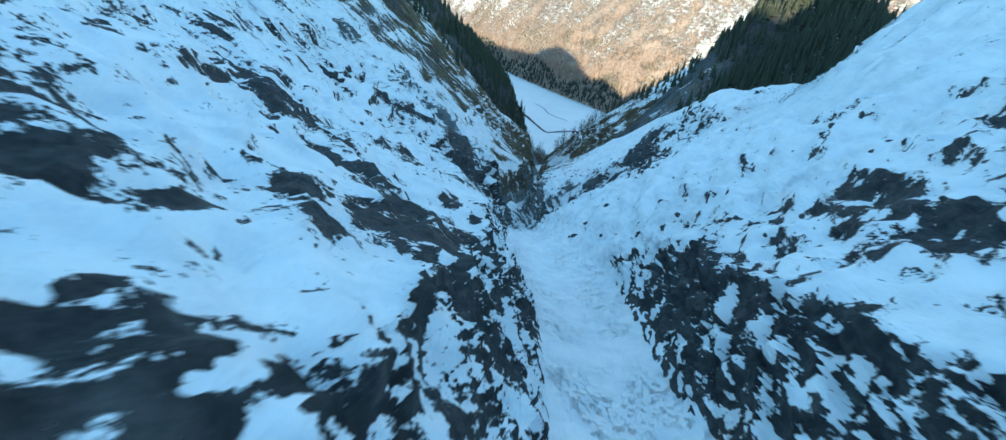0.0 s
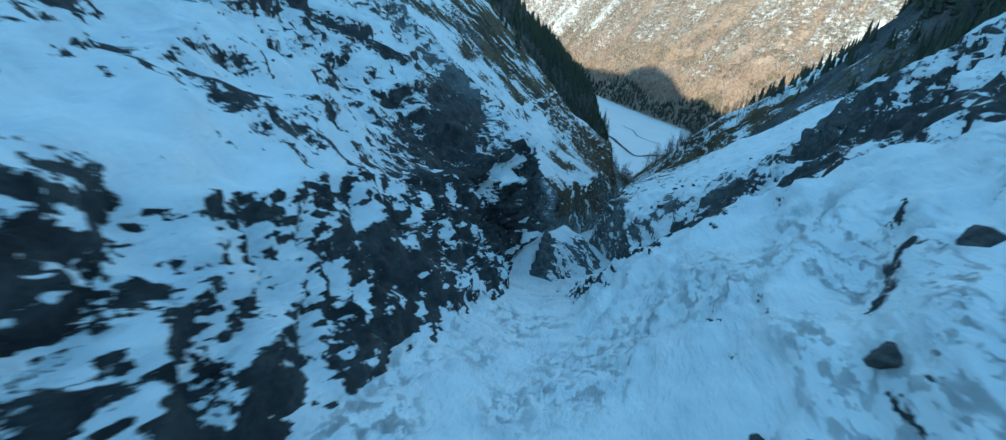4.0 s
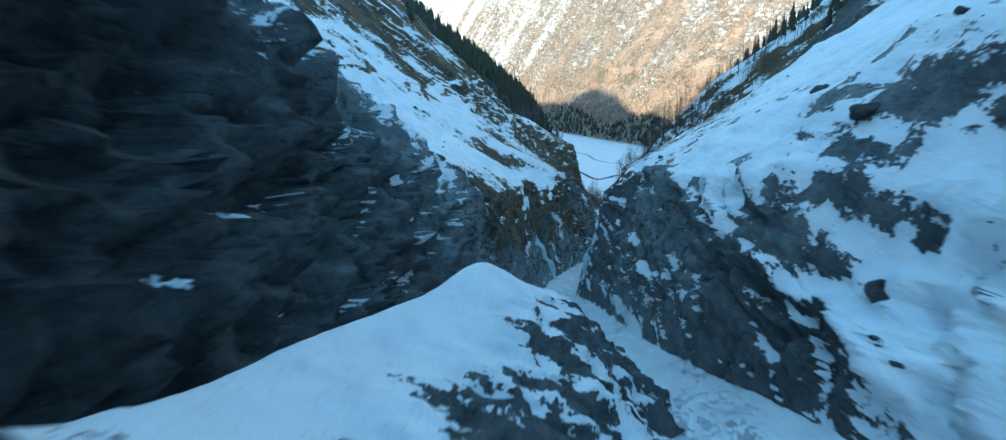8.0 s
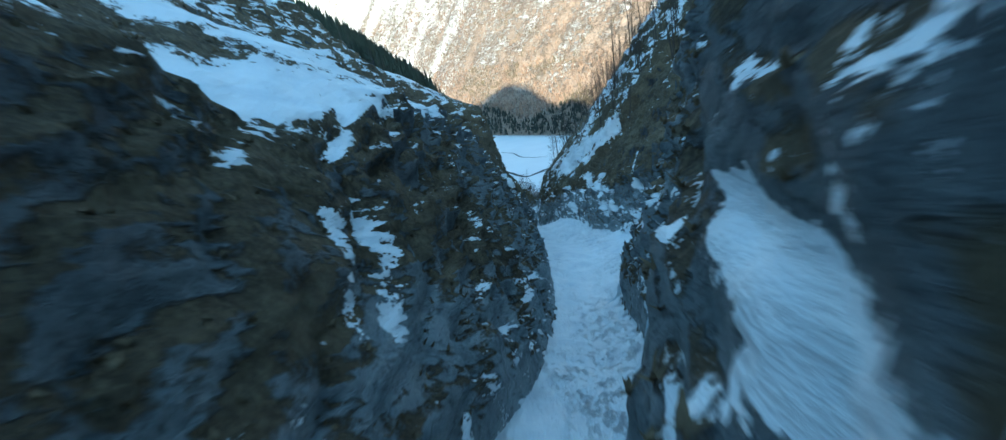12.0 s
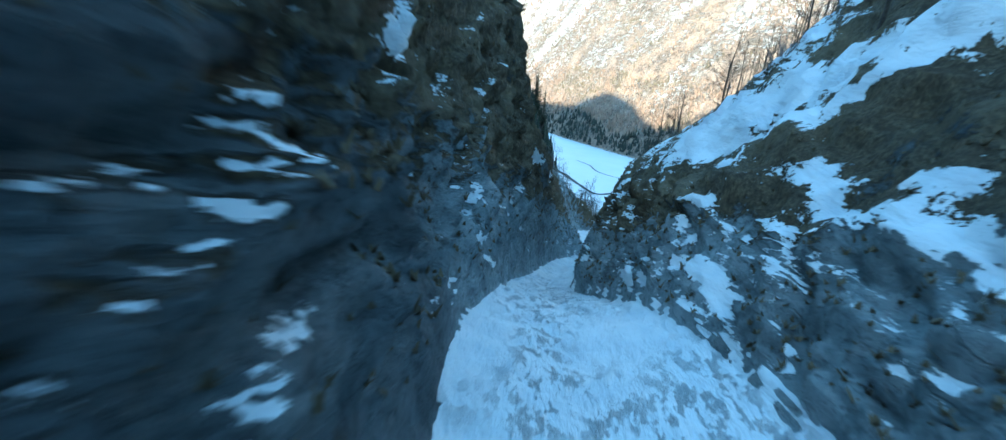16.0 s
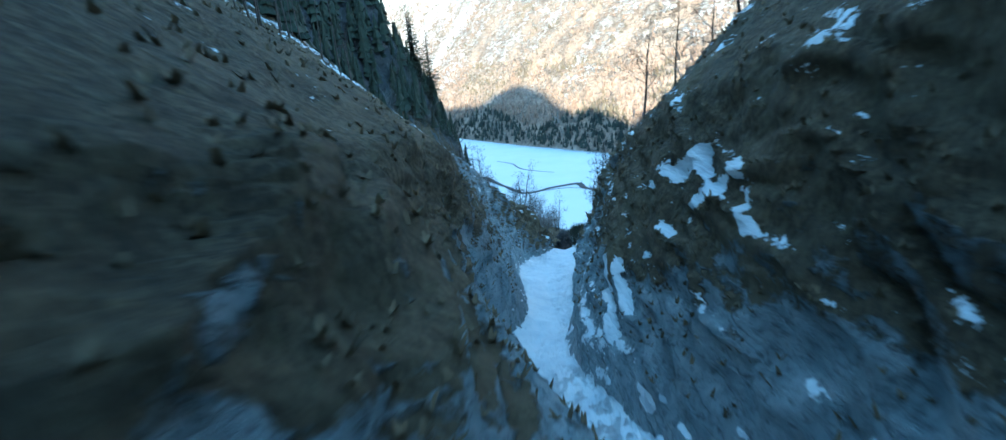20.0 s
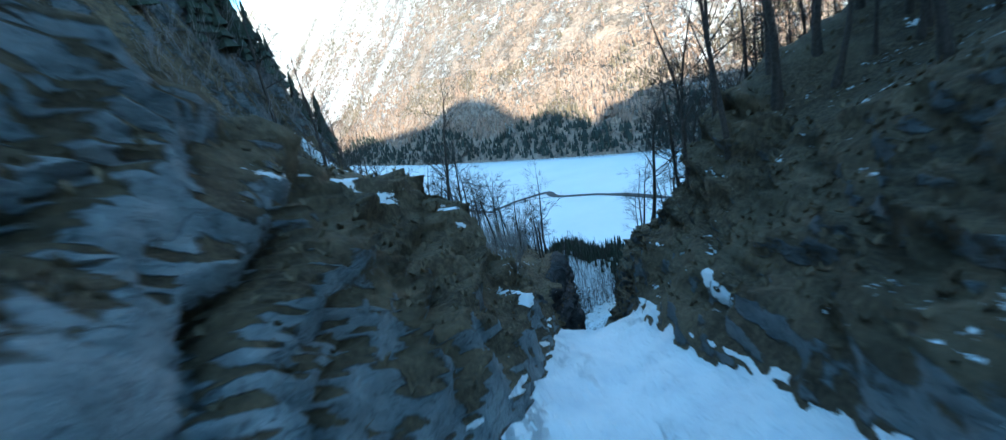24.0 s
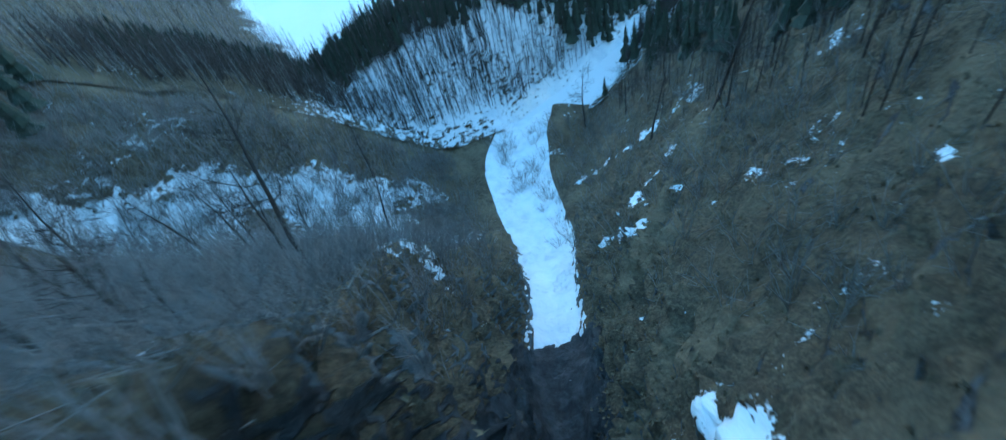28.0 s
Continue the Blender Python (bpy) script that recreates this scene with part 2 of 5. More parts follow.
WATER = plain_material("dark_water", (0.03, 0.035, 0.04), (0.07, 0.08, 0.085), 0.3, 0.7, 0.05, 0.05)
BOULDER = plain_material("boulder_rock", (0.014, 0.014, 0.016), (0.10, 0.098, 0.096), 2.5, 0.85, 0.8, 0.15)
TUFT = plain_material("dead_grass", (0.085, 0.066, 0.040), (0.26, 0.20, 0.12), 1.2, 0.9)
ICE = plain_material("blue_ice", (0.55, 0.66, 0.72), (0.78, 0.84, 0.88), 1.2, 0.35, 0.4, 0.2)

# ---- numeric noise ----
_perm = np.random.RandomState(7).permutation(512)
_grad = np.random.RandomState(3).normal(size=(512, 3))
_grad /= np.linalg.norm(_grad, axis=1)[:, None]


def gnoise(p):
    """Gradient noise of points p (n, 3), about -0.7 to 0.7."""
    i = np.floor(p).astype(np.int64)
    f = p - i
    w = f * f * f * (f * (f * 6 - 15) + 10)
    out = np.zeros(len(p))
    for dx in (0, 1):
        for dy in (0, 1):
            for dz in (0, 1):
                h = _perm[(_perm[(_perm[(i[:, 0] + dx) & 511] + i[:, 1] + dy) & 511] + i[:, 2] + dz) & 511]
                g = _grad[h]
                d = g[:, 0] * (f[:, 0] - dx) + g[:, 1] * (f[:, 1] - dy) + g[:, 2] * (f[:, 2] - dz)
                out += d * (w[:, 0] if dx else 1 - w[:, 0]) * (w[:, 1] if dy else 1 - w[:, 1]) * (w[:, 2] if dz else 1 - w[:, 2])
    return out


def fbm(p, octaves=4, gain=0.5, ridged=False):
    out, a, q = np.zeros(len(p)), 1.0, p.copy()
    for _ in range(octaves):
        v = gnoise(q)
        out += a * ((0.5 - np.abs(v) * 1.6) if ridged else v)
        a, q = a * gain, q * 2.03 + 17.3
    return out


def smooth(a, b, x):
    t = np.clip((x - a) / (b - a), 0, 1)
    return t * t * (3 - 2 * t)


def along(table, y):
    """A smooth curve through rows (y, value), by a monotone cubic."""
    t = np.array(table, float)
    xs, vs = t[:, 0], t[:, 1:]
    h = np.diff(xs)[:, None]
    d = np.diff(vs, axis=0) / h
    m = np.zeros_like(vs)
    same = d[1:] * d[:-1] > 0
    m[1:-1] = np.where(same, 2 * d[1:] * d[:-1] / np.where(same, d[1:] + d[:-1], 1), 0)
    m[0], m[-1] = d[0], d[-1]
    y = np.clip(y, xs[0], xs[-1])
    k = np.clip(np.searchsorted(xs, y) - 1, 0, len(xs) - 2)
    s = ((y - xs[k]) / h[k, 0])[:, None]
    r = (2 * s**3 - 3 * s**2 + 1) * vs[k] + (s**3 - 2 * s**2 + s) * h[k] * m[k] + (3 * s**2 - 2 * s**3) * vs[k + 1] + (s**3 - s**2) * h[k] * m[k + 1]
    return r


# ---- the gorge: y, middle of the floor, its height, half its width ----
FLOOR_UP = [(-420, 40, 470, 20), (-140, 22, 335, 8), (-60, 12, 295, 5), (0, 8, 266, 4.3), (25, 9, 253.5, 4.6), (41, 10.2, 246, 5.6), (52, 10.4, 241, 6.6), (66, 9.9, 235.3, 7.9),
            (79, 7.4, 231.3, 6.3), (88, 6.2, 227.6, 4.8), (97, 5.5, 223.6, 3.8), (110, 4.8, 217, 3), (122, 3.1, 209.8, 3.3), (130, 1.9, 205, 5.2), (137, 3, 201.5, 9),
            (150, 7.8, 195.3, 9.8), (163, 7.5, 189, 11), (174, 6.2, 184.2, 10.8), (185, 6, 178.6, 9.5), (196, 6, 173.8, 7.5), (208, 5.4, 169.3, 6.4)]
FLOOR_MID = [(214, 5.3, 167.5, 4.9), (221, 5.5, 165, 2.8), (231, 7.3, 162.3, 2.9), (240, 9.9, 159.3, 3.1), (246, 12.4, 157.6, 3.6), (252, 14.7, 156, 3.2), (265, 17, 151.5, 3),
             (287, 21.7, 144.6, 5.3), (300, 24.5, 141, 7), (313, 24.8, 136.8, 6.7), (322, 24, 134.1, 6), (333, 22.9, 132.4, 6.1), (343, 21.9, 129.8, 4.6), (352, 20.9, 125.2, 4.1),
             (361, 19.6, 121.6, 3.4), (370, 20.9, 118.6, 2.9), (379, 21.7, 115.9, 2.4), (385, 22.9, 114.5, 2.1), (391, 25.4, 112.6, 2.4), (398, 27.3, 110.4, 2.1)]
FLOOR_LOW = [(405, 29, 108, 2), (415, 26.6, 104.6, 2.5), (425, 24.6, 101.8, 3), (437, 27.8, 98.6, 2.4), (448, 29.1, 95.7, 2.9), (459, 30.4, 92.8, 4.1), (473, 33, 88.4, 5.4),
             (484, 35.4, 85.1, 5.6), (490, 37.3, 83.6, 3.8), (495, 38.4, 82.3, 2.8)]
FLOOR_END = [(502, 40, 80, 2.3), (508, 41.3, 68, 1.5), (530, 47.2, 50, 1.1), (545, 51.5, 40, 1), (560, 56, 31.5, 1.2), (568, 58.2, 29, 2.2), (580, 61.5, 22, 2.7), (596, 65, 12, 4.2),
             (614, 67, 6, 5.2), (628, 70, 4, 6.5), (641, 77, 3, 6)]
FLOOR = FLOOR_UP + FLOOR_MID + FLOOR_LOW + FLOOR_END
# beside it: y, run and height of the cliff, length and slope of the shelf above it, slope beyond
LEFT_UP = [(-420, 30, 12, 40, 0.5, 0.6), (-60, 9, 8, 40, 0.45, 0.55), (0, 9, 9, 40, 0.42, 0.55), (36, 8, 9, 40, 0.45, 0.55), (52, 8, 10, 40, 0.5, 0.58), (69, 6, 7, 40, 0.48, 0.6),
           (87, 6, 7, 40, 0.42, 0.6), (97, 8, 8, 40, 0.5, 0.65), (110, 8, 10, 40, 0.55, 0.7), (123, 8, 12, 40, 0.6, 0.8), (131, 8, 13, 40, 0.8, 0.8), (137, 7, 15, 40, 0.75, 0.8),
           (146, 7, 19, 40, 0.7, 0.8), (152, 6.5, 22, 40, 0.6, 0.8), (163, 5, 26, 40, 0.6, 0.8), (175, 4.5, 20, 40, 0.8, 0.8)]
LEFT_MID = [(190, 5, 18, 40, 1.1, 0.8), (202, 4, 18, 40, 1, 0.8), (217, 5, 17, 40, 0.85, 0.8), (231, 6.5, 17, 40, 0.8, 0.8), (245, 8, 19, 40, 0.65, 0.8),
            (252, 9, 15.5, 40, 0.85, 0.8), (265, 9.5, 20.5, 40, 0.7, 0.8), (285, 8.5, 22, 40, 0.7, 1), (303, 7.5, 18, 40, 0.9, 1), (312, 3.5, 13, 40, 1.1, 1.1),
            (322, 3.5, 14, 40, 1.1, 1.1), (345, 4.5, 18, 40, 1.2, 1.1)]
LEFT_LOW = [(362, 4, 38, 40, 0.6, 1), (374, 4.5, 29, 40, 0.8, 1), (380, 2.6, 20, 40, 1.1, 1), (386, 2.8, 17, 40, 1.1, 1), (392, 5.5, 13, 40, 0.9, 1), (399, 8, 12.5, 40, 0.75, 1),
            (408, 8, 14, 40, 0.75, 1), (419, 4, 16, 40, 0.8, 1), (430, 4, 17, 40, 0.8, 1)]
LEFT_END = [(440, 7, 17, 40, 0.8, 1), (475, 9, 20, 40, 0.9, 0.9), (485, 7, 16, 40, 0.7, 0.9), (495, 8.5, 11.3, 26, 0.37, 1.5), (510, 3.5, 12.7, 24, 0.45, 1.8), (520, 2.5, 19.5, 24, 0.52, 2),
            (535, 2.5, 26.5, 24, 0.5, 2.1), (545, 3, 29, 24, 0.45, 2.1), (555, 4, 27, 24, 0.36, 2.1), (566, 7, 20, 24, 0.36, 2), (585, 11, 14, 28, 0.34, 1.7),
            (610, 14, 6, 40, 0.3, 1.2), (626, 15, 2, 40, 0.3, 1), (641, 16, 0.6, 40, 0.3, 0.9)]
RIGHT_UP = [(-420, 30, 10, 40, 0.15, 0.05), (-60, 9, 7, 40, 0.45, 0.43), (0, 8, 8, 40, 0.5, 0.39), (36, 5.5, 9.5, 40, 0.6, 0.33), (52, 7, 9.5, 40, 0.75, 0.27),
            (66, 6, 8, 40, 0.75, 0.4), (79, 7, 5, 40, 0.8, 0.6), (88, 7, 5, 40, 0.7, 0.9), (99, 7, 5.5, 40, 0.68, 1.1), (110, 6, 6.5, 40, 0.7, 1.05), (122, 7, 6, 40, 0.75, 0.7),
            (130, 7, 5, 40, 0.85, 0.4), (138, 7, 6.5, 40, 1, 0.23), (150, 6, 7, 40, 1.12, 0.25), (166, 4.5, 7, 40, 1.2, 0.3), (175, 3.5, 7, 40, 1.1, 0.37)]
RIGHT_MID = [(184, 3.5, 13.5, 40, 0.8, 0.48), (195, 4.5, 16, 40, 0.66, 0.5), (205, 4, 18.5, 40, 0.5, 0.52), (214, 2.5, 17, 40, 0.5, 0.55), (222, 6.2, 16.5, 40, 0.5, 0.58),
             (231, 6.8, 20, 40, 0.48, 0.6), (240, 5.5, 21, 40, 0.52, 0.62), (250, 5, 22, 40, 0.6, 0.66), (265, 7, 16, 40, 0.75, 0.75), (285, 8, 7, 12, 0.5, 1.3), (300, 7, 6.5, 10, 0.8, 1.4),
             (313, 5.5, 12, 20, 0.9, 1.1), (322, 5, 9, 30, 1, 1)]
RIGHT_LOW = [(333, 5, 7, 40, 1.05, 0.8), (342, 5, 6, 40, 1.05, 0.8), (347, 4.5, 8.5, 40, 1.1, 0.8), (354, 6, 11, 40, 1.1, 0.8), (362, 5, 12, 40, 1.05, 0.8), (368, 4, 11, 40, 1.2, 0.7),
             (377, 6, 17, 40, 0.8, 0.8), (390, 6, 15.5, 40, 0.8, 0.8), (397, 5, 14, 40, 0.9, 0.8), (405, 4, 16, 40, 1, 0.8), (425, 7, 18, 40, 1, 0.8), (440, 6, 17.5, 40, 1, 0.8)]
RIGHT_END = [(468, 8, 15, 40, 0.7, 0.6), (482, 9, 11, 40, 0.42, 0.45), (495, 9, 9, 40, 0.34, 0.45), (505, 8, 15, 40, 0.38, 0.5), (515, 6, 20, 40, 0.33, 0.45),
             (528, 4.5, 22, 40, 0.33, 0.45), (545, 5.5, 18, 40, 0.5, 0.5), (560, 8, 11, 40, 0.65, 0.5), (585, 9, 8, 40, 0.7, 0.5), (610, 10, 6, 40, 0.7, 0.5),
             (626, 11, 2, 40, 0.7, 0.5), (641, 12, 0.6, 40, 0.7, 0.5)]
LEFT, RIGHT = LEFT_UP + LEFT_MID + LEFT_LOW + LEFT_END, RIGHT_UP + RIGHT_MID + RIGHT_LOW + RIGHT_END

YS = np.concatenate([np.arange(-420, -40, 5.0), np.arange(-40, 0, 1.0), np.arange(0, 640.3, 0.5)])
SEGS = (14, 30, 56, 70, 10, 10, 70, 56, 30, 14)      # columns of each stretch of the section, from far left to far right


def section(ys):
    """The section's corner points at each y, as (n, 11, 2): x and z."""
    fl, lf, rt = along(FLOOR, ys), along(LEFT, ys), along(RIGHT, ys)
    cx, cz, hw = fl.T
    out = np.zeros((len(ys), 11, 2))
    for side, tab, order in ((-1, lf, (4, 3, 2, 1, 0)), (1, rt, (6, 7, 8, 9, 10))):
        run, high, ln, s1, s2 = tab.T
        d, z = hw.copy(), cz + 0.0
        far = 0.32 if side < 0 else -0.12
        for k, (step, up) in zip(order, ((0, 0), (run, high), (ln, ln * s1), (90.0, 90 * s2), (420.0, 420 * s2 * far))):
            d, z = d + step, z + up
            out[:, k, 0], out[:, k, 1] = cx + side * d, z
    out[:, 5, 0], out[:, 5, 1] = cx, cz - 0.3 - 0.1 * hw
    out[:, 4, 1] += 0.06 * hw
    out[:, 6, 1] += 0.06 * hw
    return out


def grid_mesh(name, co, rows, cols, material, cover=None):
    me = bpy.data.meshes.new(name)
    i = np.arange(rows * cols).reshape(rows, cols)
    q = np.stack([i[:-1, :-1], i[:-1, 1:], i[1:, 1:], i[1:, :-1]], -1).reshape(-1, 4)
    me.vertices.add(len(co))
    me.vertices.foreach_set("co", co.astype(np.float32).ravel())
    me.loops.add(q.size)
    me.loops.foreach_set("vertex_index", q.astype(np.int32).ravel())
    me.polygons.add(len(q))
    me.polygons.foreach_set("loop_start", np.arange(0, q.size, 4, dtype=np.int32))
    me.polygons.foreach_set("use_smooth", np.ones(len(q), dtype=bool))
    if cover is not None:
        a = me.attributes.new("cover", "FLOAT_COLOR", "POINT")
        a.data.foreach_set("color", (cover if cover.shape[1] == 4 else np.concatenate([cover, np.full((len(cover), 1), 0.5)], 1)).astype(np.float32).ravel())
    me.update(calc_edges=True)
    me.validate()
    me.materials.append(material)
    return me


def normals_of(co, rows, cols):
    g = co.reshape(rows, cols, 3)
    n = np.cross(np.gradient(g, axis=1), np.gradient(g, axis=0))
    n /= np.linalg.norm(n, axis=2)[..., None] + 1e-9
    return n.reshape(-1, 3)


LEFT_FOOT = [(560, 62), (640, 62), (690, 38), (744, 14), (886, -28), (1378, -265), (2400, -745), (3400, -1300)]     # y, x of the left mountain's foot
RIGHT_FOOT = [(60, 600), (95, 640), (150, 684), (267, 716), (430, 735), (900, 690), (2000, 400)]                     # x, y of the right mountain's foot


def side_z(x, y):
    """The height of the valley's near sides, with the wooded hill before the gorge's mouth."""
    p = np.stack([x, y, 0 * x], 1)
    rough = fbm(p / 45, 5)
    dl = (along(LEFT_FOOT, y)[:, 0] - x) * 0.9
    dr = (along(RIGHT_FOOT, x)[:, 0] - y) * 0.95
    zl = np.where(dl > 0, np.minimum(0.85 * dl, 120 + 0.3 * dl), 0.25 * dl) + rough * np.clip(dl, 0, 90) * 0.25
    zr = np.where(dr > 0, 0.8 * dr, 0.25 * dr) + rough * np.clip(dr, 0, 90) * 0.2
    way = along([(70, 634), (80, 641), (92, 646), (108, 654), (125, 664), (150, 680), (180, 692)], x)[:, 0]
    run_out = smooth(2.5, 16, np.abs(y - way)) + (x < 72) * 1.0
    hill = np.clip(run_out, 0, 1) * 25.5 * np.exp(-(((x - 68) / 57) ** 2)) * np.exp(-(((y - 664) / 21) ** 2)) * (1 + 0.25 * fbm(p / 14, 3)) - 1.0
    return np.maximum(np.maximum(zl, zr), np.maximum(hill, -6))


# snow left lying near the mouth: x, y, half widths, amount
SNOW_PATCHES = [(25, 532, 10, 12, .9), (27, 541, 9, 7, .8), (34, 534, 5, 4, .7), (60, 520, 6, 5, .8), (70, 517, 9, 6, .8), (32, 529, 2, 2, .6), (35.5, 532, 1.6, 1.6, .6), 
                (30, 600, 16, 11, 1.0), (44, 603, 10, 9, .9), (12, 604, 10, 8, .8), (86, 602, 4, 7, .4), (73, 581, 3, 4, .45), (61, 553, 1.2, 1.8, .7), (46, 561, 1.5, 1.5, .6), (45, 372, 8, 7, .5)]


# what the wind and the slides have left: drifts and snow seams (amount above 0) and rock swept bare (below 0),
# each along a line from (x, y, z) to (x, y, z), with its half width in metres
STROKES = []
# head of the gorge
STROKES += [(-7.3, 5.2, 274, -4.8, 5.4, 273.4, 2.5, -1), (-14.7, 12.6, 273.4, -13.1, 12.9, 273, 1.3, -0.9), (-12.4, 13.3, 272.3, -11.6, 14.4, 271.6, 1.3, -0.9),
            (-4.5, 24, 264.6, 1, 18.3, 261.9, 3, -0.45), (-11.6, 23.6, 268.1, -7.4, 19, 268.2, 1.7, -0.8), (-2.5, 22.5, 263.9, -1.4, 23.5, 263.3, 0.4, 0.8),
            (-3.4, 24.2, 264.2, -1.9, 22.3, 263.8, 2.5, -1), (-3, 24.2, 263.9, -2, 24.3, 263.5, 0.44, 0.7), (-3.6, 27.1, 263, -1.5, 24.6, 262.2, 2.5, -1),
            (-6.7, 26.3, 264.4, -4.7, 27.3, 263.8, 3.5, -1), (-3.4, 29.4, 261.2, -1.2, 26.6, 261, 0.59, 0.8), (28.5, 27.8, 266.7, 31.3, 28.8, 268.9, 4, -0.9)]
# head of the gorge
STROKES += [(-8.7, 32.7, 261.4, -4.9, 33.8, 260.6, 3, -1), (-2.2, 38.7, 255.3, 3.7, 34.6, 251.3, 2.5, -0.7), (18.9, 42.9, 250.6, 18.7, 33.6, 256.8, 2.5, -0.5),
            (16.3, 39.2, 249.6, 19.7, 39.5, 254, 0.85, 0.7), (34.3, 45.3, 262.8, 29.7, 34, 265.9, 3, -0.9)]
# upper gully
STROKES += [(-17.9, 41.6, 262.2, -12.3, 40.7, 261.6, 1.5, -0.8), (17.6, 49.4, 244, 15.6, 38, 248.8, 1.6, -0.9), (-3, 43.8, 255.5, -3, 47.3, 253.5, 0.87, -1),
            (-6, 46.1, 255.8, -7.1, 54.1, 253, 1.23, -1), (28.3, 57.4, 252.2, 32.9, 53.3, 257.4, 2, -0.9), (19, 67.2, 238.4, 21, 43.7, 254.4, 2, -0.9),
            (-2.6, 53.2, 250.7, -4.8, 57.7, 249.6, 0.95, -1), (-1.6, 56.9, 246.2, 1, 55, 244.7, 0.99, -1), (-2.3, 55.3, 248.2, -3.7, 62.7, 244, 1.18, -1),
            (-4.1, 55.4, 251.3, -7.6, 69.7, 243.1, 4.25, 0.5), (-4.4, 57.7, 249.4, -9.6, 71.5, 243.5, 1.57, -0.8), (-23.7, 47.9, 264.5, -46.4, 91.5, 254.5, 5, -1)]
# upper gully
STROKES += [(22.3, 67.7, 244.5, 23.1, 72.4, 240.1, 1.5, -1), (22.6, 72.9, 239.6, 24.9, 67.6, 244.3, 1.2, -1), (-2.4, 71.9, 240.1, 1.7, 70.5, 234.5, 1.5, -0.8),
            (-18.7, 67.6, 249.9, -19.5, 79.4, 245.2, 5.1, 0.6)]
# fan
STROKES += [(-64.2, 103.4, 263.4, -28.3, 51.4, 265, 4, -1), (28.6, 82, 242.6, 30.4, 81.5, 243.8, 0.8, -1), (-26.3, 87.8, 245.4, -11.2, 95.9, 236.2, 3, -0.5),
            (-26.4, 87.9, 245.5, -21.4, 97.8, 239.6, 1.5, -0.7), (10.8, 107.5, 221.8, 11.2, 105.6, 222.7, 0.37, -1), (11.6, 108.3, 222.7, 11.4, 107.1, 223.1, 0.42, -1),
            (12.5, 111.2, 222.2, 12.1, 107.5, 223.6, 3.4, 0.8)]
# above the fin
STROKES += [(10.3, 110.9, 219.9, 10.5, 109.3, 220.4, 0.61, -1), (-0.3, 112.1, 218.6, 2.7, 108.6, 217.8, 0.83, -0.8), (1.3, 107.1, 219.6, 1, 115.1, 214.3, 2.4, -0.7),
            (11.2, 112.3, 221.4, 12.6, 110.7, 223, 3, -1), (10.6, 112.2, 221, 11, 111.4, 221, 0.68, -1), (-3.7, 112, 224.7, -5.8, 115.2, 223.9, 0.72, 0.9),
            (5.4, 124.9, 208.3, 9.5, 111.4, 219.2, 1.2, -0.9), (-1, 116.7, 216.3, -0.9, 121.5, 212.9, 0.91, 0.9), (-8.3, 122.4, 223.2, -4.4, 120.8, 221.8, 0.77, 0.9),
            (13.8, 111.9, 224, 32.5, 138.7, 223.1, 5, -0.9), (44.4, 169.4, 222.1, 33.7, 110.4, 238.7, 5, -0.8)]
# round the fin
STROKES += [(32.5, 170.3, 207, 13.7, 111.6, 223.8, 4, -0.9), (-4.8, 141.7, 202.2, -2, 145.6, 203.4, 0.69, 1.5), (-5.6, 143.3, 205.6, -5.5, 144.5, 205.5, 0.42, 1),
            (-2.3, 147.7, 206.2, -2.2, 146.9, 203.9, 0.72, 1.1), (-1.8, 146, 203.4, -2.5, 148.6, 205.9, 0.68, 1.3), (-1.9, 147, 203.8, -0.2, 148.2, 203.7, 0.72, 1.3),
            (18.6, 151.5, 198.9, 16.5, 144.5, 200.5, 1.35, -1), (-26.6, 189.1, 219.1, -4.4, 112.8, 226.1, 5, -0.9), (-4.8, 150.4, 211.9, -4, 152.1, 210.8, 0.68, 1),
            (-42.5, 144.4, 239.2, -22.7, 159.5, 225.3, 3, -0.5), (24.2, 160.1, 199.7, 19.9, 148.3, 202.5, 1.4, -0.9), (-6.2, 159.9, 210.7, -4.4, 159, 206.8, 0.42, 0.9)]
# round the fin
STROKES += [(18.4, 165.4, 188.8, 18.6, 161.2, 190.5, 1, -1), (43.5, 166.8, 219.7, 49.8, 167.1, 231.1, 4, -0.8), (22.8, 179, 195, 21.2, 156.6, 199.5, 4.25, 0.5),
            (25.1, 172.2, 197.9, 26.7, 163.8, 202.5, 1.3, -0.8), (32.9, 170.9, 207.4, 31.9, 165.9, 206, 2, -1), (-3.7, 167.5, 197.6, -7.1, 175.4, 196.3, 0.38, 1)]
# below the fin
STROKES += [(21.4, 176.2, 192, 19.3, 168.1, 191.6, 4.25, 0.8), (20.4, 180.7, 194, 22.2, 175.5, 193.5, 1, -1), (16.5, 182.3, 184.9, 18.4, 174.2, 188, 1.8, -1),
            (17.8, 182.3, 190.9, 19.2, 178.1, 191.2, 1.3, -0.8), (22, 183, 195.5, 22.7, 180, 195.6, 1.1, -1), (-5.1, 177.5, 189.4, -3.7, 186.3, 187.8, 0.38, 1),
            (16.1, 187, 184.7, 15.4, 184, 185.6, 0.42, 1), (25.7, 192.4, 197.2, 24.9, 180.5, 198.2, 1.1, -1), (-5.5, 185.2, 186.4, -4.9, 190.4, 186.4, 0.51, 1.1),
            (-5.5, 187.7, 193.4, -5.1, 189.2, 193.7, 0.42, 1), (-3.1, 186.4, 189.6, -4.5, 191.5, 188.1, 0.42, 1), (-3.5, 189.3, 190.4, -3.4, 190.5, 191.3, 0.34, 1)]
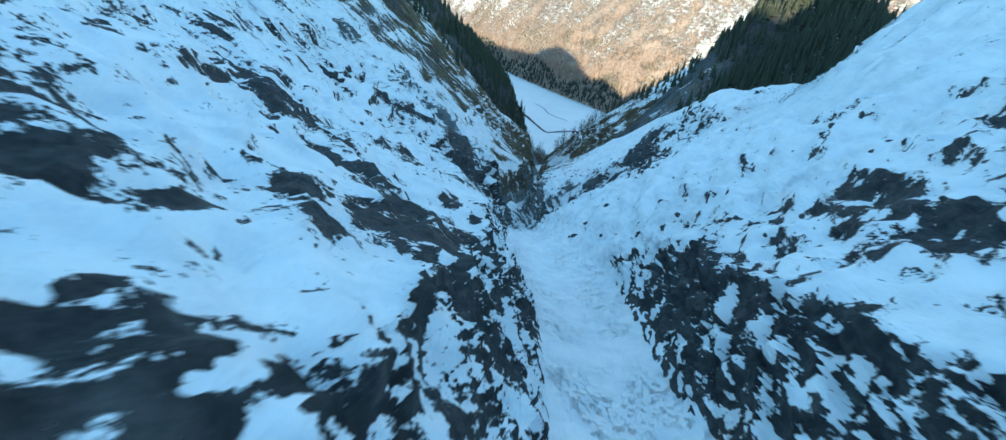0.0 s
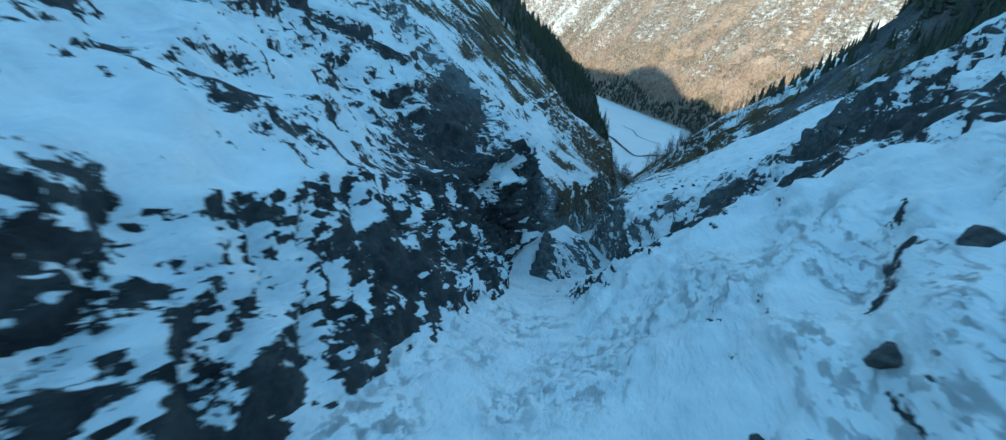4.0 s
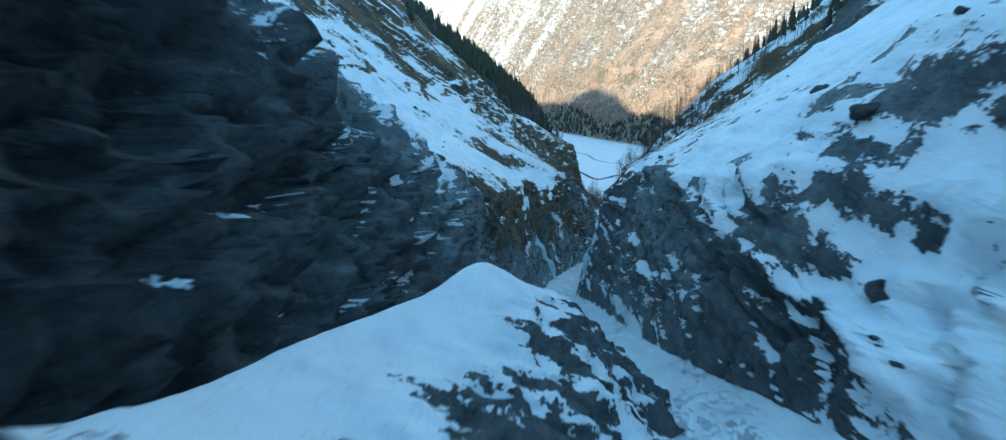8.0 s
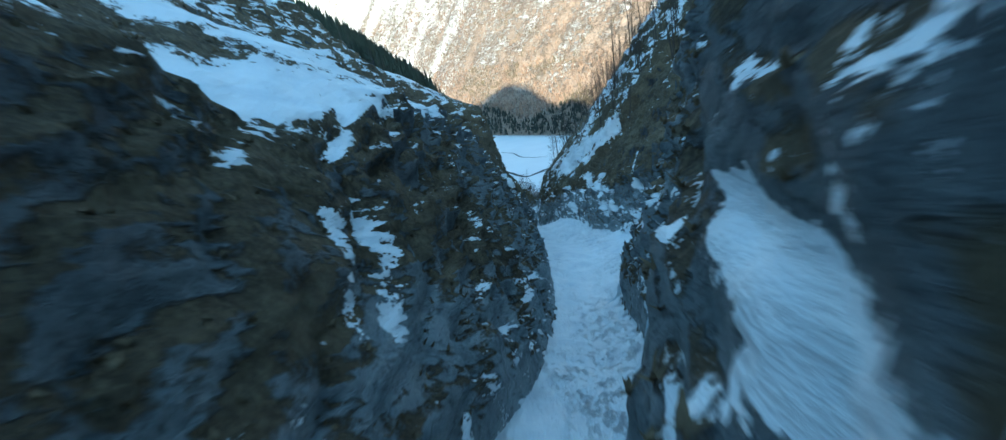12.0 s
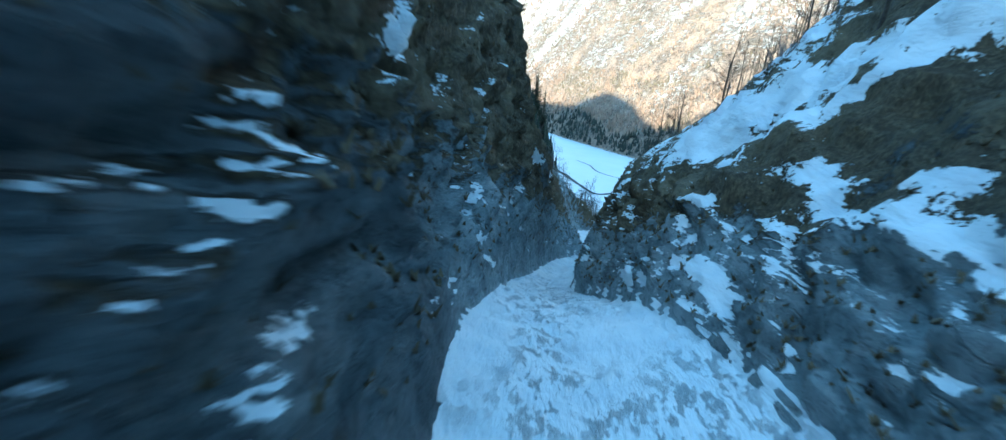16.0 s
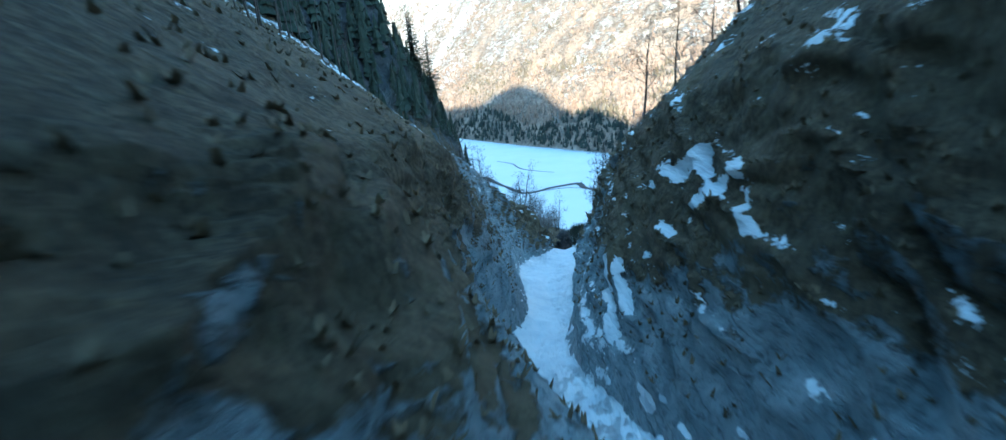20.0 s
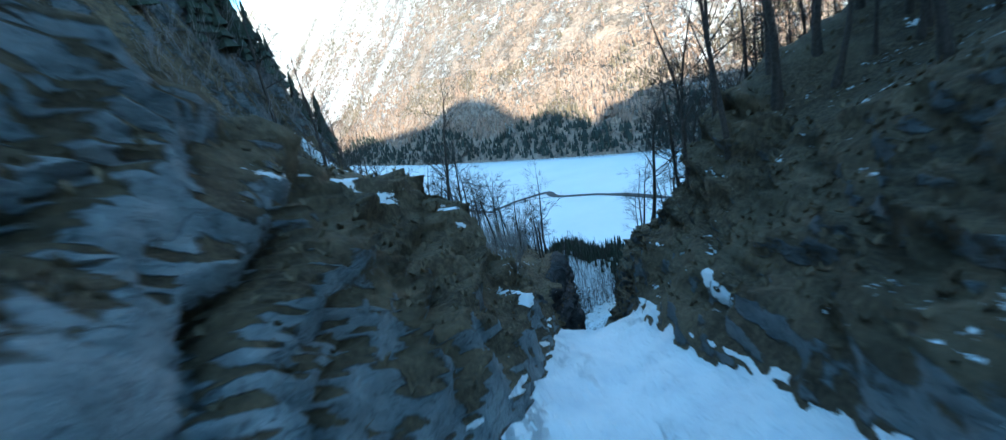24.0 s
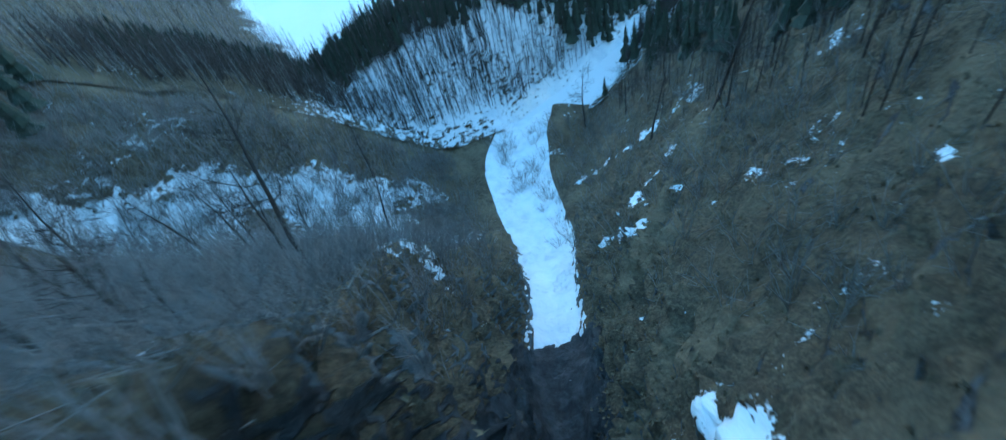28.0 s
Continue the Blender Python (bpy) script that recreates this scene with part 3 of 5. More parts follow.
# below the fin
STROKES += [(-5.5, 186.6, 195.2, -6.3, 193.6, 194.7, 1.24, -0.8), (19.6, 191.8, 192.7, 19.2, 189.8, 192.8, 1.2, -1.1), (19.8, 198.3, 192.3, 16.8, 186.4, 190.4, 3.4, 0.8),
            (14.6, 197.9, 183.3, 16.4, 187.5, 185.2, 0.51, 1), (14, 198.9, 180.9, 15.1, 187.4, 183.8, 0.47, 1.1), (16.4, 194.6, 190.4, 17.7, 192.9, 190.7, 1.2, -1.1),
            (-3.3, 190, 193.9, -6.7, 198.4, 193.6, 0.51, 1), (14.1, 207.6, 183.3, 16.9, 182, 187.7, 2.2, -1), (15.8, 202.5, 188.1, 16.4, 187.4, 187.9, 2.5, -1),
            (-4.9, 195.1, 185.8, -3.1, 199.7, 187.8, 0.42, 1.1), (-5.7, 194.6, 192.1, -5.2, 202.1, 190, 0.85, 0.9), (18.5, 195.2, 191.5, 34.1, 203.5, 199.2, 3.4, 0.7)]
# first narrows
STROKES += [(11.6, 211.2, 171.7, 13.7, 195.8, 175, 1.1, 0.9), (15.3, 205.8, 184.2, 14.5, 203.1, 185.1, 0.55, 0.9), (14.2, 209.7, 182.9, 14, 202.5, 181.5, 0.68, 1),
            (14.7, 209, 183.7, 14.8, 205.5, 186.4, 0.61, 0.9), (-9.7, 191.1, 197.1, -25.7, 227.9, 199.3, 2.4, -0.8), (13, 211, 180.3, 12.7, 211.1, 177, 0.51, 1),
            (13, 213.5, 183.6, 14.5, 209.4, 183.3, 0.78, 1), (-1.2, 206.8, 171.7, -0.1, 216.7, 173.8, 0.42, 1), (10.3, 215.7, 171, 12.3, 208.2, 172.6, 1, 1),
            (-7.4, 215, 187.3, -4.1, 214.9, 184.8, 1.53, -1), (-0.6, 212.8, 172.9, -0.1, 217.2, 173.8, 0.34, 1), (-4.2, 213.2, 185, -2.3, 217.5, 180.1, 0.98, 0.7)]
# first narrows
STROKES += [(-7.9, 216.7, 187.4, -4.8, 214.1, 185.4, 1.2, -0.9), (-3.4, 216.4, 183.5, -2.1, 219.6, 182, 1.2, -0.9), (0.1, 212.7, 169.2, 1, 227.7, 171.3, 0.51, 1),
            (0.1, 214, 170.6, 1.1, 227.6, 171.3, 0.47, 1.1), (12.2, 225.1, 173.7, 12.7, 224.5, 175.3, 0.24, 1.1), (-11.1, 216.5, 190.4, -11, 237.7, 185.3, 3.4, 0.8),
            (11.9, 228.8, 170.7, 11.5, 225.5, 172.4, 0.37, 1), (13.8, 228.4, 176.2, 13.2, 226.3, 175.6, 0.33, 1), (0.6, 228.9, 172.7, 0.5, 229.8, 172.2, 0.51, 1),
            (14.4, 236.1, 170.8, 12.4, 229.9, 171.2, 0.6, 1), (-6.3, 236.1, 182.1, -1.5, 233.2, 178.7, 1.5, -0.7)]
# tall wall
STROKES += [(-0.4, 239.3, 177.3, 0.6, 237.2, 175, 0.84, 1), (4.5, 238.6, 166.4, 5.5, 238.5, 162.7, 0.51, 1), (-19.1, 228.2, 193.9, 4.5, 262.1, 172, 3.4, 0.8),
            (4.8, 248.3, 168.5, 5.6, 244.9, 165.4, 0.59, 1), (5, 250.3, 167.5, 6.3, 246.6, 164.4, 0.68, 1.1), (-6.7, 243.3, 182, 5, 263.9, 172.3, 1.51, 0.8),
            (-30.1, 247.9, 197.1, 2.9, 272.5, 172.6, 3.4, 0.9)]
# open bowl
STROKES += [(39.7, 302.7, 148.8, 38.8, 293.6, 150.5, 0.71, 1), (36.3, 299.8, 145.6, 38.7, 300.8, 147.3, 2, -0.9), (31.8, 305.8, 140, 33.2, 295.2, 145.1, 1.59, 1),
            (12.8, 300.1, 153.4, 11.9, 303.1, 152.6, 0.49, 1.1), (44.3, 304.1, 153.6, 45.2, 301, 153.6, 0.38, 1), (11.9, 303.1, 152.6, 13.3, 302.4, 150.5, 0.52, 1.1),
            (16.2, 306, 145.1, 16.6, 304.6, 144.3, 0.42, 1), (36.4, 309.8, 146.6, 37.9, 304.2, 146.5, 0.83, 1), (33.1, 309.1, 141.7, 34.7, 306.9, 142.3, 1.01, 1),
            (34.2, 312.7, 142.6, 33.9, 309.7, 143.6, 1.5, -1.2), (14.6, 309, 150.4, 15.9, 313.8, 147.8, 0.59, 1.1), (34.9, 314.9, 143.7, 35.1, 309.7, 143.8, 1.5, -1)]
# open bowl
STROKES += [(39.5, 317.8, 149.7, 36.7, 311.6, 148.7, 0.71, 1), (32.2, 319.9, 140, 32.9, 310.9, 142.3, 1.23, 1), (9, 322.6, 155, 14.6, 309.2, 151.3, 0.77, 1.1),
            (17, 318.6, 145.1, 16.2, 320.1, 144.6, 0.29, 1), (34.6, 330.3, 140, 32.2, 317, 139.6, 1.1, 0.8), (30.4, 327.2, 135.3, 30.1, 321.2, 135.5, 1.5, -1),
            (31.2, 327.6, 136.9, 31.8, 326, 137.5, 0.29, 1), (31.1, 333.9, 135.3, 30, 321.9, 134.6, 1.3, -1.2), (34.5, 339.7, 139.2, 34, 319.4, 142.8, 0.83, 0.9),
            (15.7, 326.5, 144.7, 14.6, 332.6, 146, 0.68, 1)]
# second narrows
STROKES += [(33.5, 332.9, 140, 34.7, 330.3, 140.1, 0.96, 1), (30.7, 333.7, 134.9, 30.3, 331, 134.2, 0.32, 1), (33.8, 344, 139.5, 36.7, 334.2, 141.5, 0.83, 0.9),
            (28.9, 340.8, 134.3, 29.9, 337.9, 133.9, 0.58, 1), (16, 339.1, 137.3, 16.5, 340.2, 136.9, 0.3, 1.1), (16.7, 338.1, 135.5, 17.2, 341.3, 132.5, 0.33, 1.1),
            (16.4, 340.5, 134.3, 16.6, 341.3, 134.3, 0.37, 1), (28.5, 343.1, 133.2, 28.7, 342.3, 133.5, 0.49, 1.1), (29, 346.1, 135.2, 29.5, 344.1, 134.8, 0.38, 1.1),
            (27.1, 346.2, 131.2, 27.1, 344, 131.3, 0.38, 1.1), (29.2, 346.9, 136.8, 29.8, 345, 137, 0.58, 0.8), (36.3, 347.1, 143.2, 41.8, 344.8, 147.9, 1.15, 1)]
# second narrows
STROKES += [(26.7, 352.5, 128.4, 26.2, 346.9, 130.2, 0.58, 1.1), (33.4, 360.1, 138.8, 43.9, 344.1, 149.5, 2.12, 1), (32.2, 359.3, 138.2, 36.3, 346.7, 142.8, 1.4, 1),
            (34, 361.9, 140, 43, 344.7, 149.1, 3.4, 0.9), (31.9, 361.2, 138, 32.4, 349.2, 139.1, 0.97, 1), (15.7, 360.4, 129.3, 15.7, 361.4, 129.1, 0.33, 1.1),
            (26.9, 362.6, 129.9, 27, 361.7, 130.9, 0.36, 1), (15.5, 362.9, 130.1, 15.6, 363.6, 130, 0.39, 1), (15.5, 363, 131, 15.5, 363.9, 130.7, 0.38, 1),
            (26.2, 365, 130.3, 26.2, 363.6, 131.1, 0.41, 0.9)]
# rims of the second narrows
STROKES += [(16.3, 365.2, 130.9, 16.3, 367.8, 131.3, 0.49, 1), (16.5, 366.3, 126.2, 17, 367.4, 125.6, 0.34, 1), (15.6, 364.9, 131.2, 17.1, 369.8, 132, 0.51, 1),
            (24.8, 372.4, 121.7, 24.3, 367.2, 122.9, 0.72, 1), (28.3, 373.9, 130.8, 27.7, 369.1, 131.5, 0.71, 1), (16.9, 376.2, 132.5, 17.8, 381.2, 131.5, 0.96, 1),
            (26, 383.3, 119.1, 25.9, 380.5, 120.8, 0.44, 1.1), (18.8, 383.6, 127.6, 19, 386.7, 128.1, 0.3, 1), (30.5, 402.9, 109, 26.3, 385.5, 119.1, 0.59, 1),
            (32.6, 413.6, 117.8, 32.1, 411.5, 116.1, 0.51, 1.1), (32.2, 415.7, 115.9, 32.8, 414.7, 116.9, 0.51, 1.1), (32.6, 422.7, 115.2, 33.2, 417.2, 117.7, 0.68, 1)]
# lower gorge
STROKES += [(30.2, 422.3, 109.9, 30.1, 419.2, 108.8, 0.42, 1), (30.5, 422.8, 110.3, 29.7, 419.5, 108.7, 0.26, 1), (30.2, 425.2, 109.4, 29.2, 419.8, 106.8, 0.42, 1.1),
            (39.3, 464.7, 96.9, 38.5, 462.2, 100.3, 0.51, 1.1), (40.1, 463.7, 100.4, 42.1, 465.4, 101, 0.51, 1.1), (27.7, 488.2, 94, 28.1, 492.9, 93.5, 0.68, 1.1),
            (43, 493.9, 85.7, 42.9, 491.8, 85.4, 0.51, 1), (28, 497.2, 92.9, 30.3, 498.7, 91, 0.51, 1)]
# mouth
STROKES += [(32.8, 500.1, 88.8, 33.2, 500.3, 88.7, 0.2, 1.1), (35.1, 503.6, 85.4, 35.8, 497.9, 84.6, 0.34, 1), (32.2, 501.3, 89.8, 33.2, 501.5, 89.3, 0.2, 1.1),
            (35, 503.6, 85.5, 33.9, 514.7, 79.7, 0.51, 1.1), (55.4, 515.3, 82.8, 49.2, 505, 87.2, 0.85, 1.1), (53.9, 525.2, 76, 53.7, 524, 76.8, 0.42, 1),
            (24.8, 537, 82.5, 32.3, 518.4, 81.5, 0.94, 1), (29.1, 531.8, 81.3, 34, 529.3, 79.3, 1.26, 1.2), (34.1, 536.5, 77.6, 38.2, 533.1, 76.7, 0.85, 1),
            (26.5, 537.9, 81.5, 33, 539.5, 77.6, 1.1, 1.2), (71, 545.2, 64.8, 70.7, 543, 66.8, 0.59, 1), (38.5, 546, 72, 41.1, 544.2, 72, 0.64, 1.1)]
# mouth
STROKES += [(44, 544.9, 69.9, 46.5, 547.1, 68.1, 0.67, 1.1), (61.7, 555.4, 47.2, 61.4, 553.1, 50.2, 0.51, 1.1), (47.4, 557.3, 60.3, 44.9, 561.6, 55.9, 0.51, 1.1),
            (77.6, 561.3, 49.5, 77.2, 559.9, 50.3, 0.42, 1), (64.7, 565.6, 36.3, 65.5, 564.4, 38.9, 0.26, 1), (35.8, 568.9, 52.6, 37, 568.5, 52.3, 0.42, 1),
            (67.9, 579.6, 27.7, 70.2, 575.7, 33.6, 1.02, 1.1), (21.9, 607.2, 25.5, 50.1, 577.5, 39.9, 3.4, 1.1), (75.6, 607.7, 9.9, 85.8, 600.3, 21.8, 0.85, 0.6),
            (74.2, 607.3, 9.6, 79.1, 604.3, 14.1, 1.02, 0.8), (5.8, 605.3, 36.7, 20.9, 612.6, 26.3, 4.25, 1.1), (18.4, 616.7, 29.4, 49.2, 620.7, 8.9, 4.25, 1.1)]


def build_gorge():
    pts = section(YS)
    cols = []
    for k, c in enumerate(SEGS):
        f = (np.arange(c) / c)[None, :, None]
        cols.append(pts[:, k : k + 1] * (1 - f) + pts[:, k + 1 : k + 2] * f)
    cols.append(pts[:, 10:11])
    xz = np.concatenate(cols, 1)
    rows, width = xz.shape[:2]
    # soften corners across the section a little
    for _ in range(3):
        xz[:, 1:-1] = 0.25 * xz[:, :-2] + 0.5 * xz[:, 1:-1] + 0.25 * xz[:, 2:]
    co = np.stack([xz[..., 0], np.repeat(YS[:, None], width, 1), xz[..., 1]], -1).reshape(-1, 3)
    nr = normals_of(co, rows, width)
    up = np.abs(nr[:, 2])
    fl = along(FLOOR, YS)
    off = np.abs(co[:, 0] - np.repeat(fl[:, 0], width))
    free = smooth(0.6, 3.0, off - np.repeat(fl[:, 2], width) + 1.0)       # 0 on the floor, 1 on the banks
    steep = 1 - smooth(0.55, 0.9, up)
    # large forms, ledges of dipping strata, then rubble
    big = fbm(co / 17.0, 3) * (1.2 + 1.8 * smooth(15, 60, off))
    dip = co @ np.array([0.2, -0.3, 0.93])
    warp = fbm(co / 6.0 + 31, 3)
    ledge = np.abs(((dip / 3.1 + warp * 1.2) % 1.0) - 0.5) * 2 + 0.5 * np.abs(((dip / 1.15 + warp * 2.0) % 1.0) - 0.5) * 2
    rub = fbm(co / 2.6 + 9, 5, 0.55)
    rid = fbm(co / 4.5 + 50, 4, 0.5, True)
    slab = fbm(np.stack([co[:, 0] / 9.0, co[:, 1] / 14.0, co[:, 2] / 5.0], 1) + 71, 3, 0.5, True)
    up_part = 1 - smooth(170, 230, co[:, 1])
    big = big + up_part * smooth(6, 16, off) * (slab - 0.15) * 2.6
    left_face = (co[:, 0] < np.repeat(fl[:, 0], width)) * smooth(425, 440, co[:, 1]) * (1 - smooth(482, 492, co[:, 1]))
    groove = np.clip(np.abs(((dip / 2.6 + warp * 0.35) % 1.0) - 0.5) * 9 - 3.6, 0, 1)
    steep_bed = left_face * steep
    d = free * ((1 - 0.5 * steep_bed) * big * (1 - 0.7 * smooth(366, 378, co[:, 1]) * (1 - smooth(440, 452, co[:, 1]))) + steep * ((ledge - 0.7) * 1.1 + 0.9 * rid) + (0.25 + 0.55 * steep) * rub) + (1 - free) * (0.4 * fbm(co / 3.0, 4) + 0.22 * fbm(co / 1.1 + 3, 3))
    d = d * (1 + 0.7 * (co[:, 0] < np.repeat(fl[:, 0], width)) * steep * smooth(110, 125, co[:, 1]) * (1 - smooth(195, 215, co[:, 1])))
    d = d * (1 - 0.5 * steep_bed) - steep_bed * free * 1.2 * groove
    tame = np.maximum(smooth(366, 378, co[:, 1]) * (1 - smooth(440, 452, co[:, 1])), smooth(206, 216, co[:, 1]) * (1 - smooth(246, 256, co[:, 1]))) * free
    d = d * (1 - 0.5 * tame)
    co = co + nr * d[:, None]
    # snow ramp heaped between the cliff and the fin
    x_, y_ = co[:, 0], co[:, 1]
    ramp_z = 199.2 + 0.45 * (y_ - 141) - 1.6 * np.clip(y_ - 152.5, 0, 20) - 1.5 * np.clip(x_ + 1.4, 0, 30) + 0.55 * np.clip(-3 - x_, 0, 9) - 1.4 * np.clip(139 - y_, 0, 20) + 0.35 * fbm(co / 3.0 + 13, 3)
    heap = (x_ < 3) & (x_ > -14) & (y_ > 130) & (y_ < 162)
    lift = np.where(heap, np.clip(ramp_z - co[:, 2], 0, 12), 0)
    co[:, 2] += lift
    join = smooth(585, 632, co[:, 1]) * smooth(0.5, 12, off - np.repeat(fl[:, 2], width))
    co[:, 2] += join * (side_z(co[:, 0], co[:, 1]) - 0.4 - co[:, 2])
    crown = 152 + 0.85 * np.clip(-10 - co[:, 0], 0, 200) + 5 * fbm(co / 14.0 + 37, 4)
    over = np.clip(co[:, 2] - crown, 0, 400) * smooth(462, 492, co[:, 1]) * (co[:, 0] < 20)
    co[:, 2] -= 0.92 * over
    nr = normals_of(co, rows, width)
    up = nr[:, 2] * np.sign(np.median(nr[:, 2]))
    # cover: snow by slope and by place, grass on the warmer lower walls
    y = co[:, 1]
    low = smooth(165, 260, y)
    end = smooth(470, 530, y)
    edges = np.cumsum((0,) + SEGS)
    col = np.tile(np.arange(width), rows)
    bank = np.interp(col, [edges[2], edges[3] - 6, edges[3] + 8, edges[4] - 2, edges[4] + 4, edges[6] - 4, edges[6] + 2, edges[7] - 8, edges[7] + 6, edges[8]], [0, 0.25, 1, 1, 0, 0, 1, 1, 0.25, 0])
    streak = fbm(np.stack([co[:, 0] / 2.2, co[:, 1] / 5.0, co[:, 2] / 6.0], 1) + 5, 4)
    patch = fbm(co / 11.0 + 5, 4)
    right = co[:, 0] > np.repeat(fl[:, 0], width)
    bank = np.where(right, bank * (1 - 1.6 * smooth(50, 60, y) * (1 - smooth(106, 116, y))), bank)
    bank = np.where(right & (y > 276) & (y < 312), bank * 0.4, bank)
    rockband = fbm(np.stack([co[:, 0] / 16.0, co[:, 1] / 30.0, co[:, 2] / 9.0], 1) + 23, 3, 0.5)
    speck = fbm(co / 1.5 + 41, 3, 0.6)
    broken = fbm(np.stack([co[:, 0] / 1.7, co[:, 1] / 2.8, co[:, 2] / 1.7], 1) + 61, 4, 0.65)
    bedding = np.clip(1 - np.abs(((dip / 3.1 + warp * 0.6) % 1.0) - 0.5) * 9, 0, 1)
    up_snow = 0.86 + 0.75 * broken * (0.35 + 0.75 * (1 - smooth(-0.28, 0.22, patch))) * (1 - 0.6 * bank * smooth(118, 130, y)) - 0.22 * bank + 0.34 * patch + 0.24 * streak - 0.3 * smooth(0.10, 0.36, rockband) * (1 - 0.8 * (~right) * smooth(20, 32, off) * smooth(60, 80, y)) * (1 - 0.7 * smooth(85, 110, y)) - 0.3 * np.clip(speck, 0, 1) - 0.5 * (1 - smooth(0.3, 0.75, up))
    low_snow = 0.20 + 0.42 * smooth(0.55, 0.92, up) + 0.55 * patch + 0.2 * streak - 0.22 * bank + 0.45 * smooth(20, 42, off) * (1 - end) * smooth(0.55, 0.85, up)
    up_snow = up_snow + np.where(~right, -0.55 * bank * smooth(112, 130, y), 0.42 * bank * smooth(112, 124, y) * (1 - smooth(164, 174, y)))
    up_snow = up_snow + np.where(right, 0, 1.0 * np.exp(-(((co[:, 2] - 214.5) / 1.7) ** 2)) * smooth(128, 136, y) * (1 - smooth(162, 172, y)))
    low_snow = low_snow - np.where(right, 0.35 * smooth(285, 296, y) * (1 - smooth(342, 352, y)) * smooth(6, 14, off), 0)
    seam = 0.75 * bedding * bank * smooth(-0.1, 0.25, patch + 0.5 * streak) * smooth(150, 165, y) * (1 - smooth(235, 270, y))
    up_snow, low_snow = up_snow + seam, low_snow + seam
    sheet = fbm(np.stack([co[:, 0] / 1.8, co[:, 1] / 1.8, co[:, 2] / 9.0], 1) + 91, 3)
    low_snow = low_snow + 0.9 * np.clip(sheet - 0.05, 0, 1) * bank * (1 - smooth(245, 290, y))
    snow = up_snow * (1 - low) + low_snow * low - 0.42 * end + 0.2 * end * speck
    rel = co[:, 2] - np.repeat(fl[:, 1], width)
    ridge = np.where(right, smooth(0, 22, off - np.interp(y, [120, 180, 240], [112, 102, 80])) * smooth(115, 150, y) * (1 - smooth(330, 380, y)), smooth(34, 46, off) * smooth(462, 500, y) * (1 - smooth(550, 575, y)))
    snow = snow - ridge * (0.55 + 0.2 * patch)
    snow = snow + np.where(right, 0.4 * smooth(48, 58, y) * (1 - smooth(106, 116, y)), 2.6 * np.clip(speck - 0.27, 0, 1) * bank * (1 - smooth(190, 215, y)))
    snow = snow + np.where(~right, 0.28 * smooth(192, 204, y) * (1 - smooth(238, 252, y)) * smooth(9, 15, off), 0)
    snow = snow - np.where(right, 0.6 * smooth(204, 210, y) * (1 - smooth(222, 230, y)), 0.6 * smooth(308, 314, y) * (1 - smooth(322, 330, y))) * (1 - smooth(0.45, 0.8, up)) * smooth(2, 4, rel)
    snow = snow - np.where(right, 0, 0.4 * smooth(392, 404, y) * (1 - smooth(462, 474, y)))
    laid, swept = np.zeros(len(co)), np.zeros(len(co))
    for x0, y0, z0, x1, y1, z1, reach, amount in STROKES:
        near = np.where((y > min(y0, y1) - 3 * reach) & (y < max(y0, y1) + 3 * reach))[0]
        a, b = np.array([x0, y0, z0]), np.array([x1, y1, z1]) - np.array([x0, y0, z0])
        q = co[near] - a
        f = np.clip(q @ b / max(b @ b, 1e-6), 0, 1)
        w = abs(amount) * np.exp(-np.sum((q - f[:, None] * b) ** 2, 1) / reach**2)
        if amount > 0:
            laid[near] = np.maximum(laid[near], w)
        else:
            swept[near] = np.maximum(swept[near], w)
    snow = snow + laid * (0.95 + 1.0 * speck) - swept * np.where(y < 118, 0.66 + 2.4 * broken + 1.0 * speck, 0.85 + 1.5 * broken + 0.6 * speck)
    snow = np.where(lift > 0.1, 1.0, snow)
    for sx, sy, wx, wy, amount in SNOW_PATCHES:
        snow += amount * np.exp(-(((co[:, 0] - sx) / wx) ** 2) - ((y - sy) / wy) ** 2) * (0.8 + 0.8 * patch)
    snow = np.where((free < 0.4) & (up > 0.6), 1.0, snow)
    deep = (y > 503) & (y < 571) & (off < 5)
    snow = np.where(deep, -1.0, snow)
    grass = low * (0.55 * smooth(0.25, 0.68, up) + 0.10 + 0.30 * smooth(315, 335, y) * smooth(3, 9, off) - 0.45 * right * smooth(284, 292, y) * (1 - smooth(338, 350, y)) - 0.4 * (~right) * smooth(455, 466, y) * (1 - smooth(484, 494, y)) * (1 - smooth(16, 24, off)) + 0.3 * np.exp(-(((y - 500) / 12) ** 2)) + 0.25 * fbm(co / 13 + 2, 3)) + 0.3 * end * smooth(0.3, 0.6, up)
    grass = grass * (1 - 0.75 * (1 - smooth(4, 12, rel)) * smooth(300, 330, y) * (1 - smooth(470, 490, y)))
    turf = smooth(296, 318, y) * (1 - smooth(424, 446, y)) * smooth(np.where(right, 5.5, 8.5), np.where(right, 11, 14), rel + 3 * patch + 2 * streak)
    turf = np.maximum(turf, np.where(right, 0, 0.8 * smooth(204, 216, y) * (1 - smooth(256, 268, y)) * smooth(5, 9, rel + 3 * patch)))
    grass = grass + turf * (0.5 + 0.5 * patch)
    face = np.where(right, 0, smooth(468, 480, y) * (1 - smooth(492, 502, y)) * (1 - smooth(0.4, 0.62, up)))
    grass = np.where(deep & (off < 4), 0.0, grass - 0.5 * face)
    blue = np.maximum(1 - free, np.where(right, 0.85 * smooth(48, 60, y) * (1 - smooth(104, 116, y)) * (1 - smooth(22, 34, off)), 0))
    lime = smooth(150, 225, y) * (0.85 + 0.6 * fbm(co / 9.0 + 77, 3)) * (1 - 0.6 * end)
    lime = lime - 0.55 * right * smooth(284, 294, y) * (1 - smooth(345, 360, y)) * smooth(9, 15, off)
